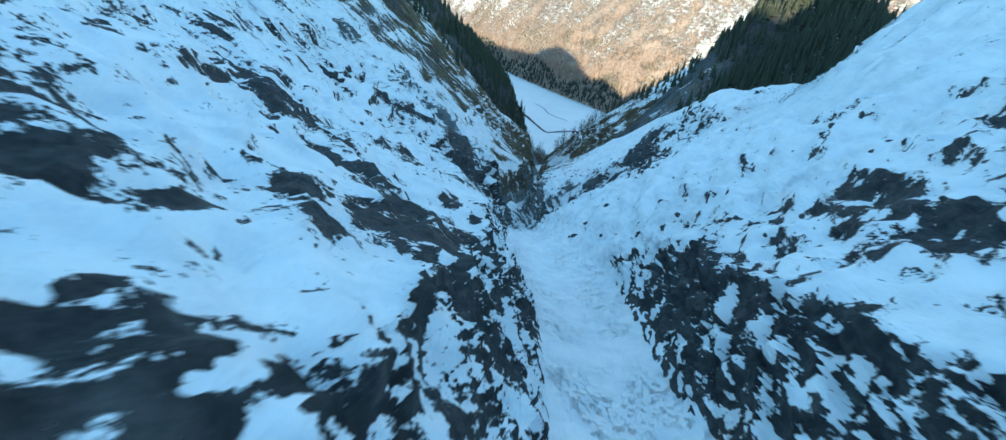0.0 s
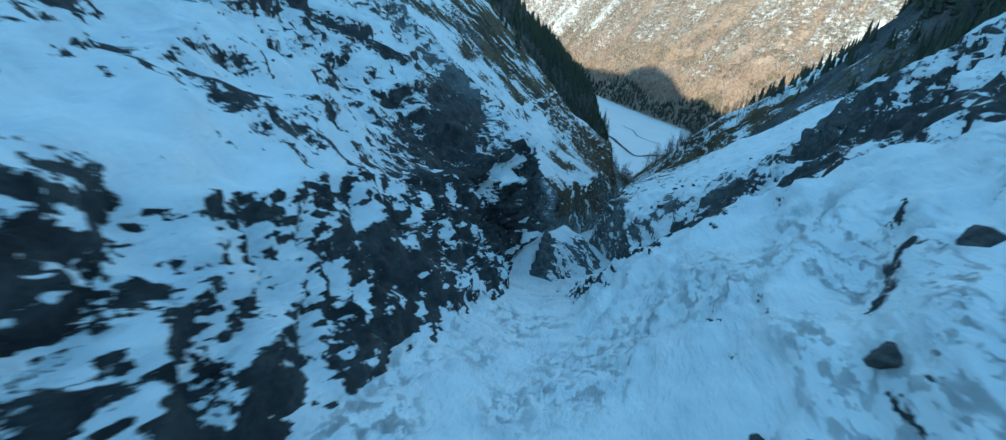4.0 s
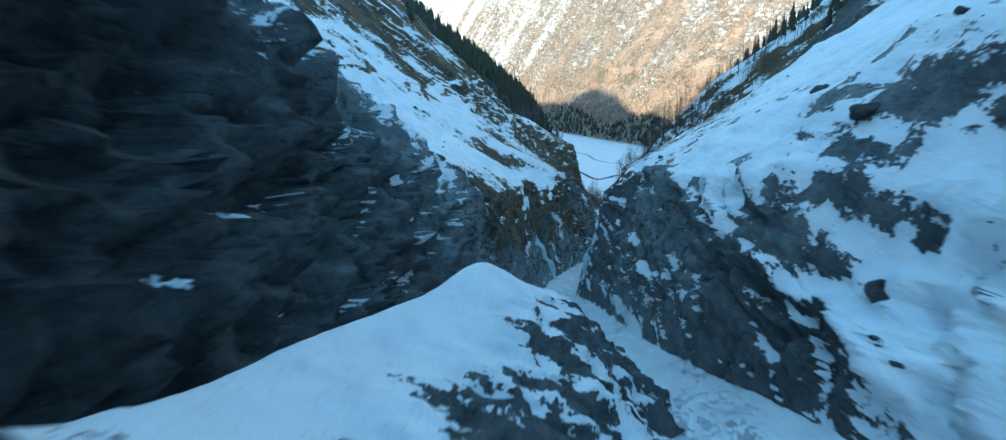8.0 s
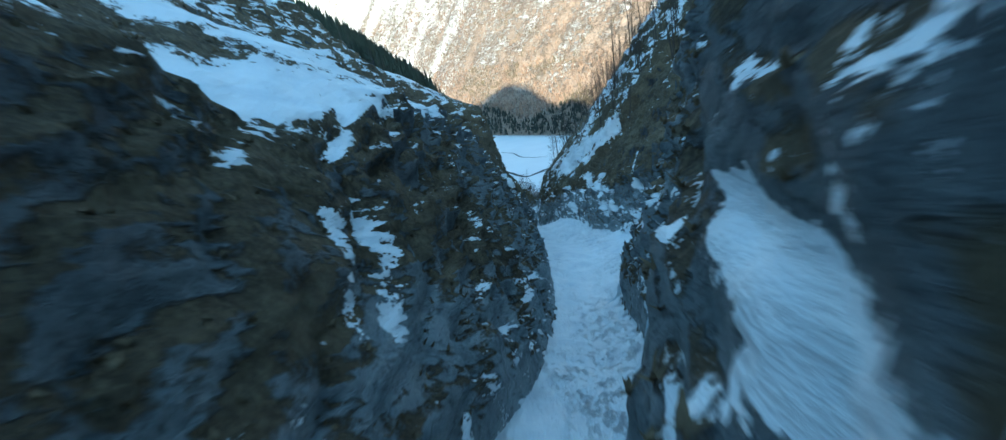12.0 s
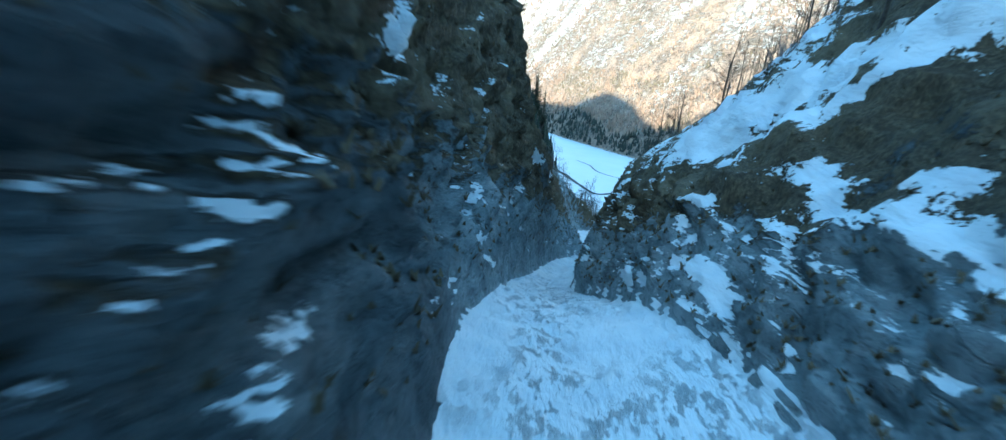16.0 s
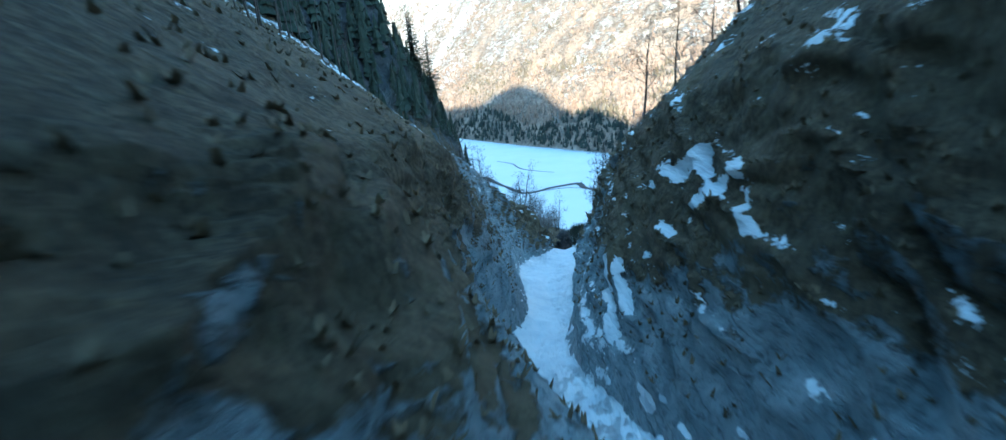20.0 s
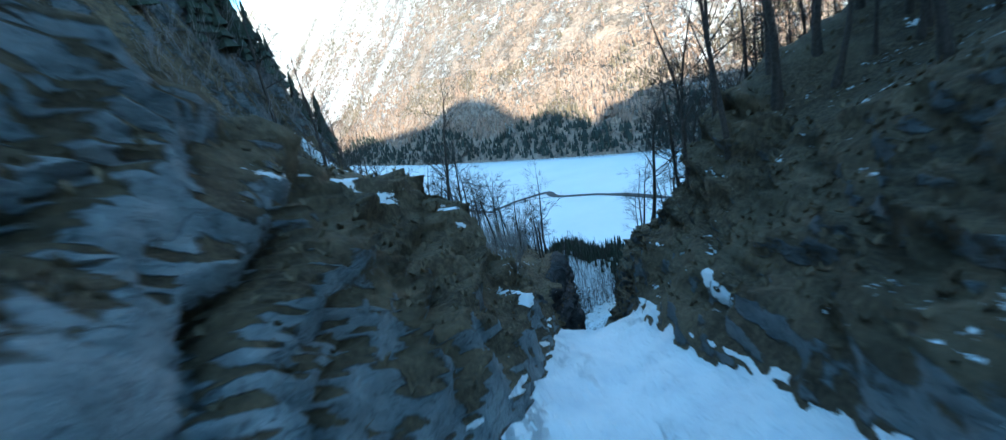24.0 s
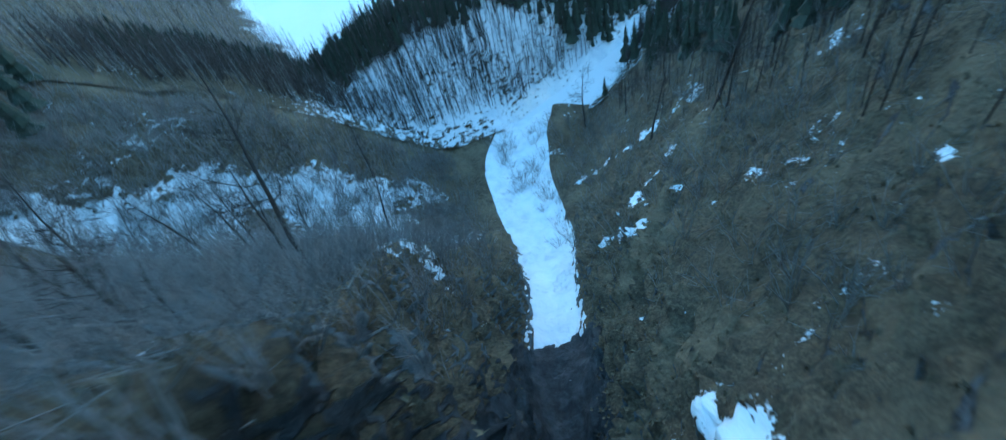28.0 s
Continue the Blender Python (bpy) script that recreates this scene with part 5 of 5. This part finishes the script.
# ---- woods too dense to count ----
def wood_stuff(name, spots, heights, kind_of, label, material):
    rng = np.random.RandomState(len(spots))
    s = Soup()
    for (x, y, z), h in zip(spots, heights):
        if kind_of == "bare":
            lean = rng.normal(0, 0.05, 2)
            top = np.array([x + lean[0] * h, y + lean[1] * h, z + h])
            base = np.array([x, y, z - 0.5])
            s.tube([base, top], [0.014 * h, 0.003 * h], 3)
            for _ in range(8):
                f = rng.uniform(0.3, 0.95)
                a = base + (top - base) * f
                t = rng.uniform(0, 6.28)
                s.tube([a, a + np.array([math.cos(t), math.sin(t), 0.9]) * h * rng.uniform(0.12, 0.26) * (1.2 - f)], [0.005 * h, 0.0015 * h], 3)
        else:
            ring = np.linspace(0, 2 * np.pi, 7)[:-1] + rng.uniform(0, 1)
            for tier in range(5):
                r = h * 0.2 * (1 - tier / 5.5)
                z0, z1 = z + h * (0.06 + tier * 0.165), z + h * (0.34 + tier * 0.165)
                rr = r * rng.uniform(0.65, 1.2, 6)
                low = np.stack([x + rr * np.cos(ring), y + rr * np.sin(ring), z0 + rng.uniform(-0.04, 0.04, 6) * h], 1)
                tip = np.array([x, y, z1])
                s.quads([[low[k], low[(k + 1) % 6], tip, tip] for k in range(6)])
    return tagged(new(name, s.mesh(name, material)), label, "woods", kind="stuff")


def scatter(rng, n, x0, x1, y0, y1, keep=None):
    x, y = rng.uniform(x0, x1, n), rng.uniform(y0, y1, n)
    z = side_z(x, y)
    ok = z > 1.5 if keep is None else keep(x, y, z)
    return np.stack([x, y, z], 1)[ok]


rng = np.random.RandomState(5)
hill = scatter(rng, 8500, 0, 150, 642, 690, lambda x, y, z: z > 3)
crest_line = hill[::2]
crest_line = crest_line[(crest_line[:, 1] > 657) & (crest_line[:, 1] < 678)]
wood_stuff("conifer_wood", crest_line, rng.uniform(3.0, 6.5, len(crest_line)), "fir", "dark conifers along the crest of the wooded hill", NEEDLES)
face = hill[hill[:, 1] <= 666]
wood_stuff("bare_wood", face, rng.uniform(4, 8.5, len(face)), "bare", "dense leafless young trees on the snowy hillside", BARK)
left = scatter(rng, 4200, -420, 62, 638, 1150, lambda x, y, z: (z > 1.0) & (z < 190))
wood_stuff("bare_wood", left[np.arange(len(left)) % 4 > 0], rng.uniform(5, 11, (np.arange(len(left)) % 4 > 0).sum()), "bare", "leafless woods on the dark mountainside", BARK)
near_left = scatter(rng, 3600, -60, 62, 638, 780, lambda x, y, z: z > 1.0)
wood_stuff("bare_wood", near_left, rng.uniform(3, 7.5, len(near_left)), "bare", "dense leafless scrub on the dark slope by the field", BRUSH)
firs = left[::4]
firs = firs[firs[:, 1] > 900]
wood_stuff("conifer_wood", firs, rng.uniform(5, 11, len(firs)), "fir", "scattered conifers on the dark mountainside", NEEDLES)
right = scatter(rng, 1100, 95, 420, 638, 730, lambda x, y, z: z > 1.0)
wood_stuff("conifer_wood", right, rng.uniform(5, 10, len(right)), "fir", "dark conifers on the steep slope beside the field", NEEDLES)


def gorge_scatter(rng, n, off0, off1, y0, y1, side):
    out = []
    fl = along(FLOOR, np.linspace(y0, y1, 200))
    for _ in range(n):
        y = rng.uniform(y0, y1)
        cx = np.interp(y, np.linspace(y0, y1, 200), fl[:, 0])
        x = cx + side * rng.uniform(off0, off1)
        out.append((x, y, ground_z(x, y)))
    return np.array(out)


high_l = gorge_scatter(rng, 1000, 64, 190, 330, 636, -1)
wood_stuff("conifer_wood", high_l, rng.uniform(6, 12, len(high_l)), "fir", "conifers along the high ridge above the gorge", NEEDLES)
high_r = gorge_scatter(rng, 1500, 70, 240, 200, 636, 1)
wood_stuff("conifer_wood", high_r, rng.uniform(5, 11, len(high_r)), "fir", "conifers along the high slope above the gorge", NEEDLES)
mid = np.concatenate([gorge_scatter(rng, 300, 32, 70, 330, 480, 1), gorge_scatter(rng, 160, 28, 70, 380, 480, -1)])
wood_stuff("bare_wood", mid, rng.uniform(7, 13, len(mid)), "bare", "leafless trees on the slopes above the gorge", BARK)


slope_r = gorge_scatter(rng, 900, 22, 75, 560, 634, 1)
wood_stuff("bare_wood", slope_r, rng.uniform(3, 7, len(slope_r)), "bare", "dark leafless scrub on the steep slope beside the couloir", BARK)
slope_l = np.concatenate([gorge_scatter(rng, 500, 16, 60, 596, 634, -1), gorge_scatter(rng, 120, 12, 50, 560, 600, -1)])
wood_stuff("bare_wood", slope_l, rng.uniform(3, 6, len(slope_l)), "bare", "grey leafless thicket on the snowy slope at the mouth", BRUSH)
ridge_l = gorge_scatter(rng, 1200, 36, 120, 470, 568, -1)
wood_stuff("conifer_wood", ridge_l, rng.uniform(5, 10, len(ridge_l)), "fir", "dense dark conifers on the steep ridge above the mouth", NEEDLES)
ridge_r = np.concatenate([gorge_scatter(rng, 500, 112, 180, 128, 200, 1), gorge_scatter(rng, 1300, 86, 170, 200, 350, 1)])
wood_stuff("conifer_wood", ridge_r, rng.uniform(6, 12, len(ridge_r)), "fir", "dense dark conifers along the high ridge", NEEDLES)
mouth = gorge_scatter(rng, 260, 30, 80, 575, 634, 1)
wood_stuff("conifer_wood", mouth, rng.uniform(4, 9, len(mouth)), "fir", "dark young conifers on the slope beside the gorge mouth", NEEDLES)


# ---- the woods of the far mountain ----
def far_woods():
    rng = np.random.RandomState(9)
    c = mountain_co
    keep = np.where((c[:, 2] > 2) & (c[:, 2] < 330) & (c[:, 0] > -900) & (c[:, 0] < 900))[0]
    count = 15000
    pick = c[rng.choice(keep, count)] + np.concatenate([rng.uniform(-6, 6, (count, 2)), np.full((count, 1), -0.5)], 1)
    pick = pick[fbm(np.stack([pick[:, 0] / 30 - pick[:, 2] / 40, pick[:, 1] / 200, pick[:, 2] / 200], 1), 3) > -0.12]
    low_ = c[(c[:, 2] > 0) & (c[:, 2] < 130) & (c[:, 0] > -170) & (c[:, 0] < 700)]
    extra = low_[rng.choice(len(low_), 7500)] + np.concatenate([rng.uniform(-7, 7, (7500, 2)), np.full((7500, 1), -0.5)], 1)
    pick = np.concatenate([pick, extra])
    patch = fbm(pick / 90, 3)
    # trees below this wavy line take the needle colour darkened for shade
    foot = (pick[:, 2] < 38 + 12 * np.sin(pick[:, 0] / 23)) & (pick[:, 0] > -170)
    for name, sel, mat, label in (("conifer_wood", foot, SHADED_NEEDLES, "dense conifers along the foot of the far mountain, shade put into their dark colour"), ("conifer_wood", (patch > 0.12) & ~foot, FAR_NEEDLES, "conifers in patches on the far mountain"), ("bare_wood", (patch <= 0.12) & ~foot, BROWN, "brown leafless woods on the far mountain")):
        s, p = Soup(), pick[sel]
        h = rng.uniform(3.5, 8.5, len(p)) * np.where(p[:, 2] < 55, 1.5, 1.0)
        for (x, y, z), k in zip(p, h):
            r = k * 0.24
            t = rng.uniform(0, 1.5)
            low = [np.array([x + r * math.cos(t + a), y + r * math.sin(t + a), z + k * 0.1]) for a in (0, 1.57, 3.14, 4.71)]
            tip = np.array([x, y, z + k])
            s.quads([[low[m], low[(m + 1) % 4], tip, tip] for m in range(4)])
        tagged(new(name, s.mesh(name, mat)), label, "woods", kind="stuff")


far_woods()

# ---- the stream, the pond and the road of the valley floor ----
def ribbon(name, pts, widths, z, material, label, category, kind=""):
    """A flat band along points, with a slightly raised middle."""
    pts = np.array(pts, float)
    t = np.linspace(0, len(pts) - 1, len(pts) * 8)
    fine = along([(k, *p) for k, p in enumerate(pts)], t)
    wd = np.interp(t, range(len(widths)), widths) if not isinstance(widths, float) else np.full(len(t), widths)
    fine += 0.06 * fbm(np.stack([fine[:, 0] / 12, fine[:, 1] / 12, 0 * t], 1), 3)[:, None] * 20
    way = np.gradient(fine, axis=0)
    way /= np.linalg.norm(way, axis=1)[:, None]
    side = np.stack([-way[:, 1], way[:, 0]], 1)
    s = np.linspace(-1, 1, 5)
    co = np.zeros((len(t), 5, 3))
    co[..., :2] = fine[:, None] + side[:, None] * (wd[:, None] / 2 * s[None])[..., None]
    co[..., 2] = z + 0.05 * (1 - s[None] ** 2)
    return tagged(new(name, grid_mesh(name, co.reshape(-1, 3), len(t), 5, material)), label, category, kind=kind)


ribbon("stream", [(-62, 1091), (-20, 1010), (22, 950), (40, 905), (63, 862), (90, 878), (119, 887), (122, 866), (152, 839), (177, 800), (192, 777), (230, 752), (268, 730), (330, 722)],
       [4.5, 5.2, 7.5, 5.0, 5.2, 5.6, 8.0, 6.5, 5.6, 6.0, 6.2, 7.0, 8.0, 9.0], 0.25, WATER, "narrow dark stream winding across the snowy valley floor", "stream", "structure")
ribbon("stream", [(152, 839), (166, 826), (178, 806), (188, 783)], [2.4, 3, 3, 2.4], 0.25, WATER, "thin dark side arm of the stream in the snow", "stream", "structure")
ribbon("stream", [(40, 1050), (60, 1020), (66, 990), (82, 968), (104, 950)], [1.6, 2.2, 2.4, 2.0, 1.4], 0.25, WATER, "thin broken trickle of open water in the snow", "stream", "structure")
ribbon("stream", [(63, 862), (80, 868), (100, 872), (122, 866)], [1.4, 2.0, 1.8, 1.2], 0.25, WATER, "thin dark side arm of the stream in the snow", "stream", "structure")
ribbon("stream", [(-62, 1091), (-52, 1050), (-22, 1020), (-8, 985), (22, 950)], [1.6, 2.4, 2.4, 2.2, 1.6], 0.25, WATER, "thin dark side arm of the stream in the snow", "stream", "structure")
ribbon("stream", [(-110, 1180), (-90, 1130), (-62, 1091)], [3.0, 3.5, 4.0], 0.25, WATER, "narrow dark stream winding across the snowy valley floor", "stream", "structure")
ribbon("pond", [(250, 858), (275, 850), (300, 836), (330, 820)], [3.0, 16.0, 20.0, 4.0], 0.22, WATER, "dark open pond in the snowy field", "pond", "structure")
shore = [(x, float(shore_y(np.array([float(x)]))[0]) - 9) for x in (-250, -120, 0, 80, 157, 215, 270, 350, 427, 520)]
ribbon("road", shore, 5.0, 0.5, FIELD_SNOW, "snow-covered track along the foot of the far mountain", "road", "structure")
fence = Soup()
for k in range(150):
    f = k / 149 * 9
    a, b = int(min(f, 8)), min(f, 8.999) - int(min(f, 8))
    x, y = (np.array(shore[a]) * (1 - b) + np.array(shore[a + 1]) * b)
    fence.tube([(x, y - 4, -0.2), (x, y - 4, 2.0)], [0.22, 0.2], 4)
    if k:
        fence.tube([(px_, py_ - 4, 1.5), (x, y - 4, 1.5)], [0.16, 0.16], 4)
    px_, py_ = x, y
tagged(new("fence", fence.mesh("fence", BARK)), "low dark fence along the track at the far shore", "fence", kind="stuff")


# ---- boulders on the snow ----
def boulder_mesh(seed):
    bm = bmesh.new()
    bmesh.ops.create_icosphere(bm, subdivisions=4, radius=1.0)
    co = np.array([v.co[:] for v in bm.verts])
    cut = np.random.RandomState(seed + 5)
    face = cut.normal(size=(13, 3))
    face /= np.linalg.norm(face, axis=1)[:, None]
    reach = cut.uniform(0.55, 1.0, 13)
    lean = np.maximum(co @ face.T, 0.05)
    d = np.min(np.concatenate([reach[None] / lean, np.full((len(co), 1), 1.25)], 1), 1) + 0.10 * fbm(co * 2.6 + seed, 3)
    flat = co
    for v, c, k in zip(bm.verts, flat, d):
        v.co = Vector(c * k) * 0.9
        v.co.z *= 0.7
    me = bpy.data.meshes.new("boulder")
    bm.to_mesh(me)
    bm.free()
    me.materials.append(BOULDER)
    return me


BOULDER_MESH = [boulder_mesh(k) for k in range(5)]
rng = np.random.RandomState(77)
BOULDER_SPOTS = [(14.8, 85.4, 0.7), (14.1, 86.4, 0.5), (11.3, 86.6, 0.4), (17.2, 88.3, 0.6), (22, 93.6, 0.8), (20, 174.7, 0.8), (25, 168, 0.9), (23.6, 184, 0.8), (19, 80, 0.5), (21, 77, 0.4)]
for _ in range(130):
    y = rng.uniform(30, 245)
    cx, _, hw = along(FLOOR, np.array([y]))[0]
    side = -1 if rng.rand() < 0.45 else 1
    BOULDER_SPOTS.append((cx + side * (hw + rng.gamma(2.0, 9.0) + 3), y, rng.gamma(2.0, 0.13) + 0.14))
for x, y, r in BOULDER_SPOTS:
    ob = new("boulder", BOULDER_MESH[rng.randint(5)])
    ob.matrix_basis = Matrix.Translation((x, y, ground_z(x, y) - 0.15 * r)) @ Euler((rng.uniform(-0.3, 0.3), rng.uniform(-0.3, 0.3), rng.uniform(0, 6.28))).to_matrix().to_4x4() @ Matrix.Diagonal((r * rng.uniform(0.8, 1.5), r, r, 1))
    tagged(ob, "dark weathered boulder sticking out of the snow slope" if r > 0.45 else "small dark stone lying on the snow slope", "boulder", "boulders on the snow slopes")


# ---- frozen falls on the walls ----
def icefall(y, z_top, z_low, width, side, seed, label):
    """A sheet of ice that hugs the wall, ribbed by columns and sinking into the rock at its ragged edges."""
    rng = np.random.RandomState(seed)
    rows, cols = 34, 26
    g = np.zeros((rows, cols, 3))
    for r in range(rows):
        z = z_top + (z_low - z_top) * r / (rows - 1)
        for c in range(cols):
            yy = y + width * (c / (cols - 1) - 0.5) * (0.7 + 0.45 * r / rows) + 0.3 * math.sin(r * 0.35 + seed)
            q = wall_point(yy, z, side)
            g[r, c] = (q[0], yy, z)
    for _ in range(3):
        g[1:-1, :, 0] = 0.25 * g[:-2, :, 0] + 0.5 * g[1:-1, :, 0] + 0.25 * g[2:, :, 0]
        g[:, 1:-1, 0] = 0.25 * g[:, :-2, 0] + 0.5 * g[:, 1:-1, 0] + 0.25 * g[:, 2:, 0]
    u, v = np.meshgrid(np.linspace(-1, 1, cols), np.linspace(-1, 1, rows))
    p = np.stack([g[..., 1].ravel() / 0.5, g[..., 2].ravel() / 3.0, np.full(rows * cols, seed * 3.7)], 1)
    rib = fbm(p, 3, 0.6, True).reshape(rows, cols)
    rag = fbm(p * np.array([0.6, 1.4, 1.0]) + 9, 3).reshape(rows, cols)
    rim = np.clip(1.25 - np.maximum(np.abs(u), np.abs(v)) ** 2 + 1.1 * rag - 0.55, -1, 0.6)
    g[..., 0] -= side * (0.55 * rim + 0.22 * rib * np.clip(rim * 3, 0, 1))
    ob = new("frozen_waterfall", grid_mesh("frozen_waterfall", g.reshape(-1, 3), rows, cols, ICE))
    return tagged(ob, label, "icefall", "frozen falls on the walls")


for y, zt, zl, w, side, sd in ((231, 176, 163, 3.4, 1, 1), (243, 172, 159, 3.0, 1, 3), (219, 177, 168, 2.6, 1, 5), (233, 170, 160, 2.2, -1, 7), (268, 160, 150, 2.4, 1, 14), (404, 113, 107, 2.2, 1, 11)):
    icefall(y, zt, zl, w, side, sd, "pale blue frozen waterfall hanging on the dark rock wall")


# ---- dead grass tufts on the lower walls, brush near the mouth ----
def tufts():
    rng = np.random.RandomState(31)
    s = Soup()
    rows, width = gorge_co.shape[:2]
    edges = np.cumsum((0,) + SEGS)
    q = []
    for _ in range(46000):
        y = rng.uniform(195, 590)
        k = int(np.searchsorted(_gorge_y, y))
        side = rng.rand() < 0.5
        j = rng.randint(edges[2] + 20, edges[4] - 10) if side else rng.randint(edges[6] + 10, edges[8] - 20)
        c = gorge_co[min(k, rows - 2), j]
        nb = gorge_co[min(k, rows - 2), j + 1] - c
        if abs(nb[2]) > (2.2 if 320 < y < 480 else 1.3) * abs(nb[0]) or gorge_snow[min(k, rows - 2), j] > 0.36:
            continue
        ht = rng.uniform(0.14, 0.42)
        for _ in range(4):
            t = rng.uniform(0, 6.28)
            d = np.array([math.cos(t), math.sin(t), 0])
            e = np.array([-d[1], d[0], 0]) * rng.uniform(0.05, 0.12)
            tip = c + d * ht * rng.uniform(0.3, 0.9) + np.array([0, 0, ht * rng.uniform(0.4, 1.0)])
            q.append([c - e, c + e, tip + e * 0.2, tip - e * 0.2])
    s.quads(q)
    tagged(new("grass_tufts", s.mesh("grass_tufts", TUFT)), "tufts of dead brown grass clinging to the gorge walls", "grass", kind="stuff")


tufts()


def brush():
    rng = np.random.RandomState(44)
    s = Soup()
    spots = []
    for _ in range(2300):
        x, y = rng.uniform(0, 58), rng.uniform(508, 634)
        if x < along(FLOOR, np.array([y]))[0, 0] - 6 and (rng.rand() < 0.45 or not (18 < x < 36 and 518 < y < 552)):
            spots.append((x, y))
    for _ in range(1300):
        x, y = rng.uniform(0, 56), rng.uniform(556, 634)
        if x < along(FLOOR, np.array([y]))[0, 0] - 9:
            spots.append((x, y))
    for _ in range(500):
        spots.append((rng.uniform(30, 52), rng.uniform(550, 582)))
    for _ in range(900):
        spots.append((rng.uniform(66, 118), rng.uniform(520, 636)))
    for _ in range(130):
        spots.append((rng.uniform(40, 62), rng.uniform(360, 480)))
    for x, y in spots:
        z = ground_z(x, y)
        size = rng.uniform(0.6, 1.5)
        for _ in range(9):
            t, lean, ht = rng.uniform(0, 6.28), rng.uniform(0.1, 0.8), rng.uniform(1.2, 3.0) * size
            d = np.array([math.cos(t) * lean, math.sin(t) * lean, 1.0])
            base = np.array([x, y, z - 0.15]) + np.array([math.cos(t), math.sin(t), 0]) * rng.uniform(0, 0.6)
            mid_ = base + d * ht * 0.5
            s.tube([base, mid_, mid_ + (d + rng.normal(0, 0.25, 3)) * ht * 0.5], [0.035, 0.024, 0.006], 3)
            for _ in range(2):
                a = base + d * ht * rng.uniform(0.35, 0.9)
                s.tube([a, a + (d + rng.normal(0, 0.6, 3)) * ht * rng.uniform(0.2, 0.4)], [0.018, 0.005], 3)
    tagged(new("brush", s.mesh("brush", BRUSH)), "leafless grey brush covering the slope at the gorge mouth", "bushes", kind="stuff")


brush()
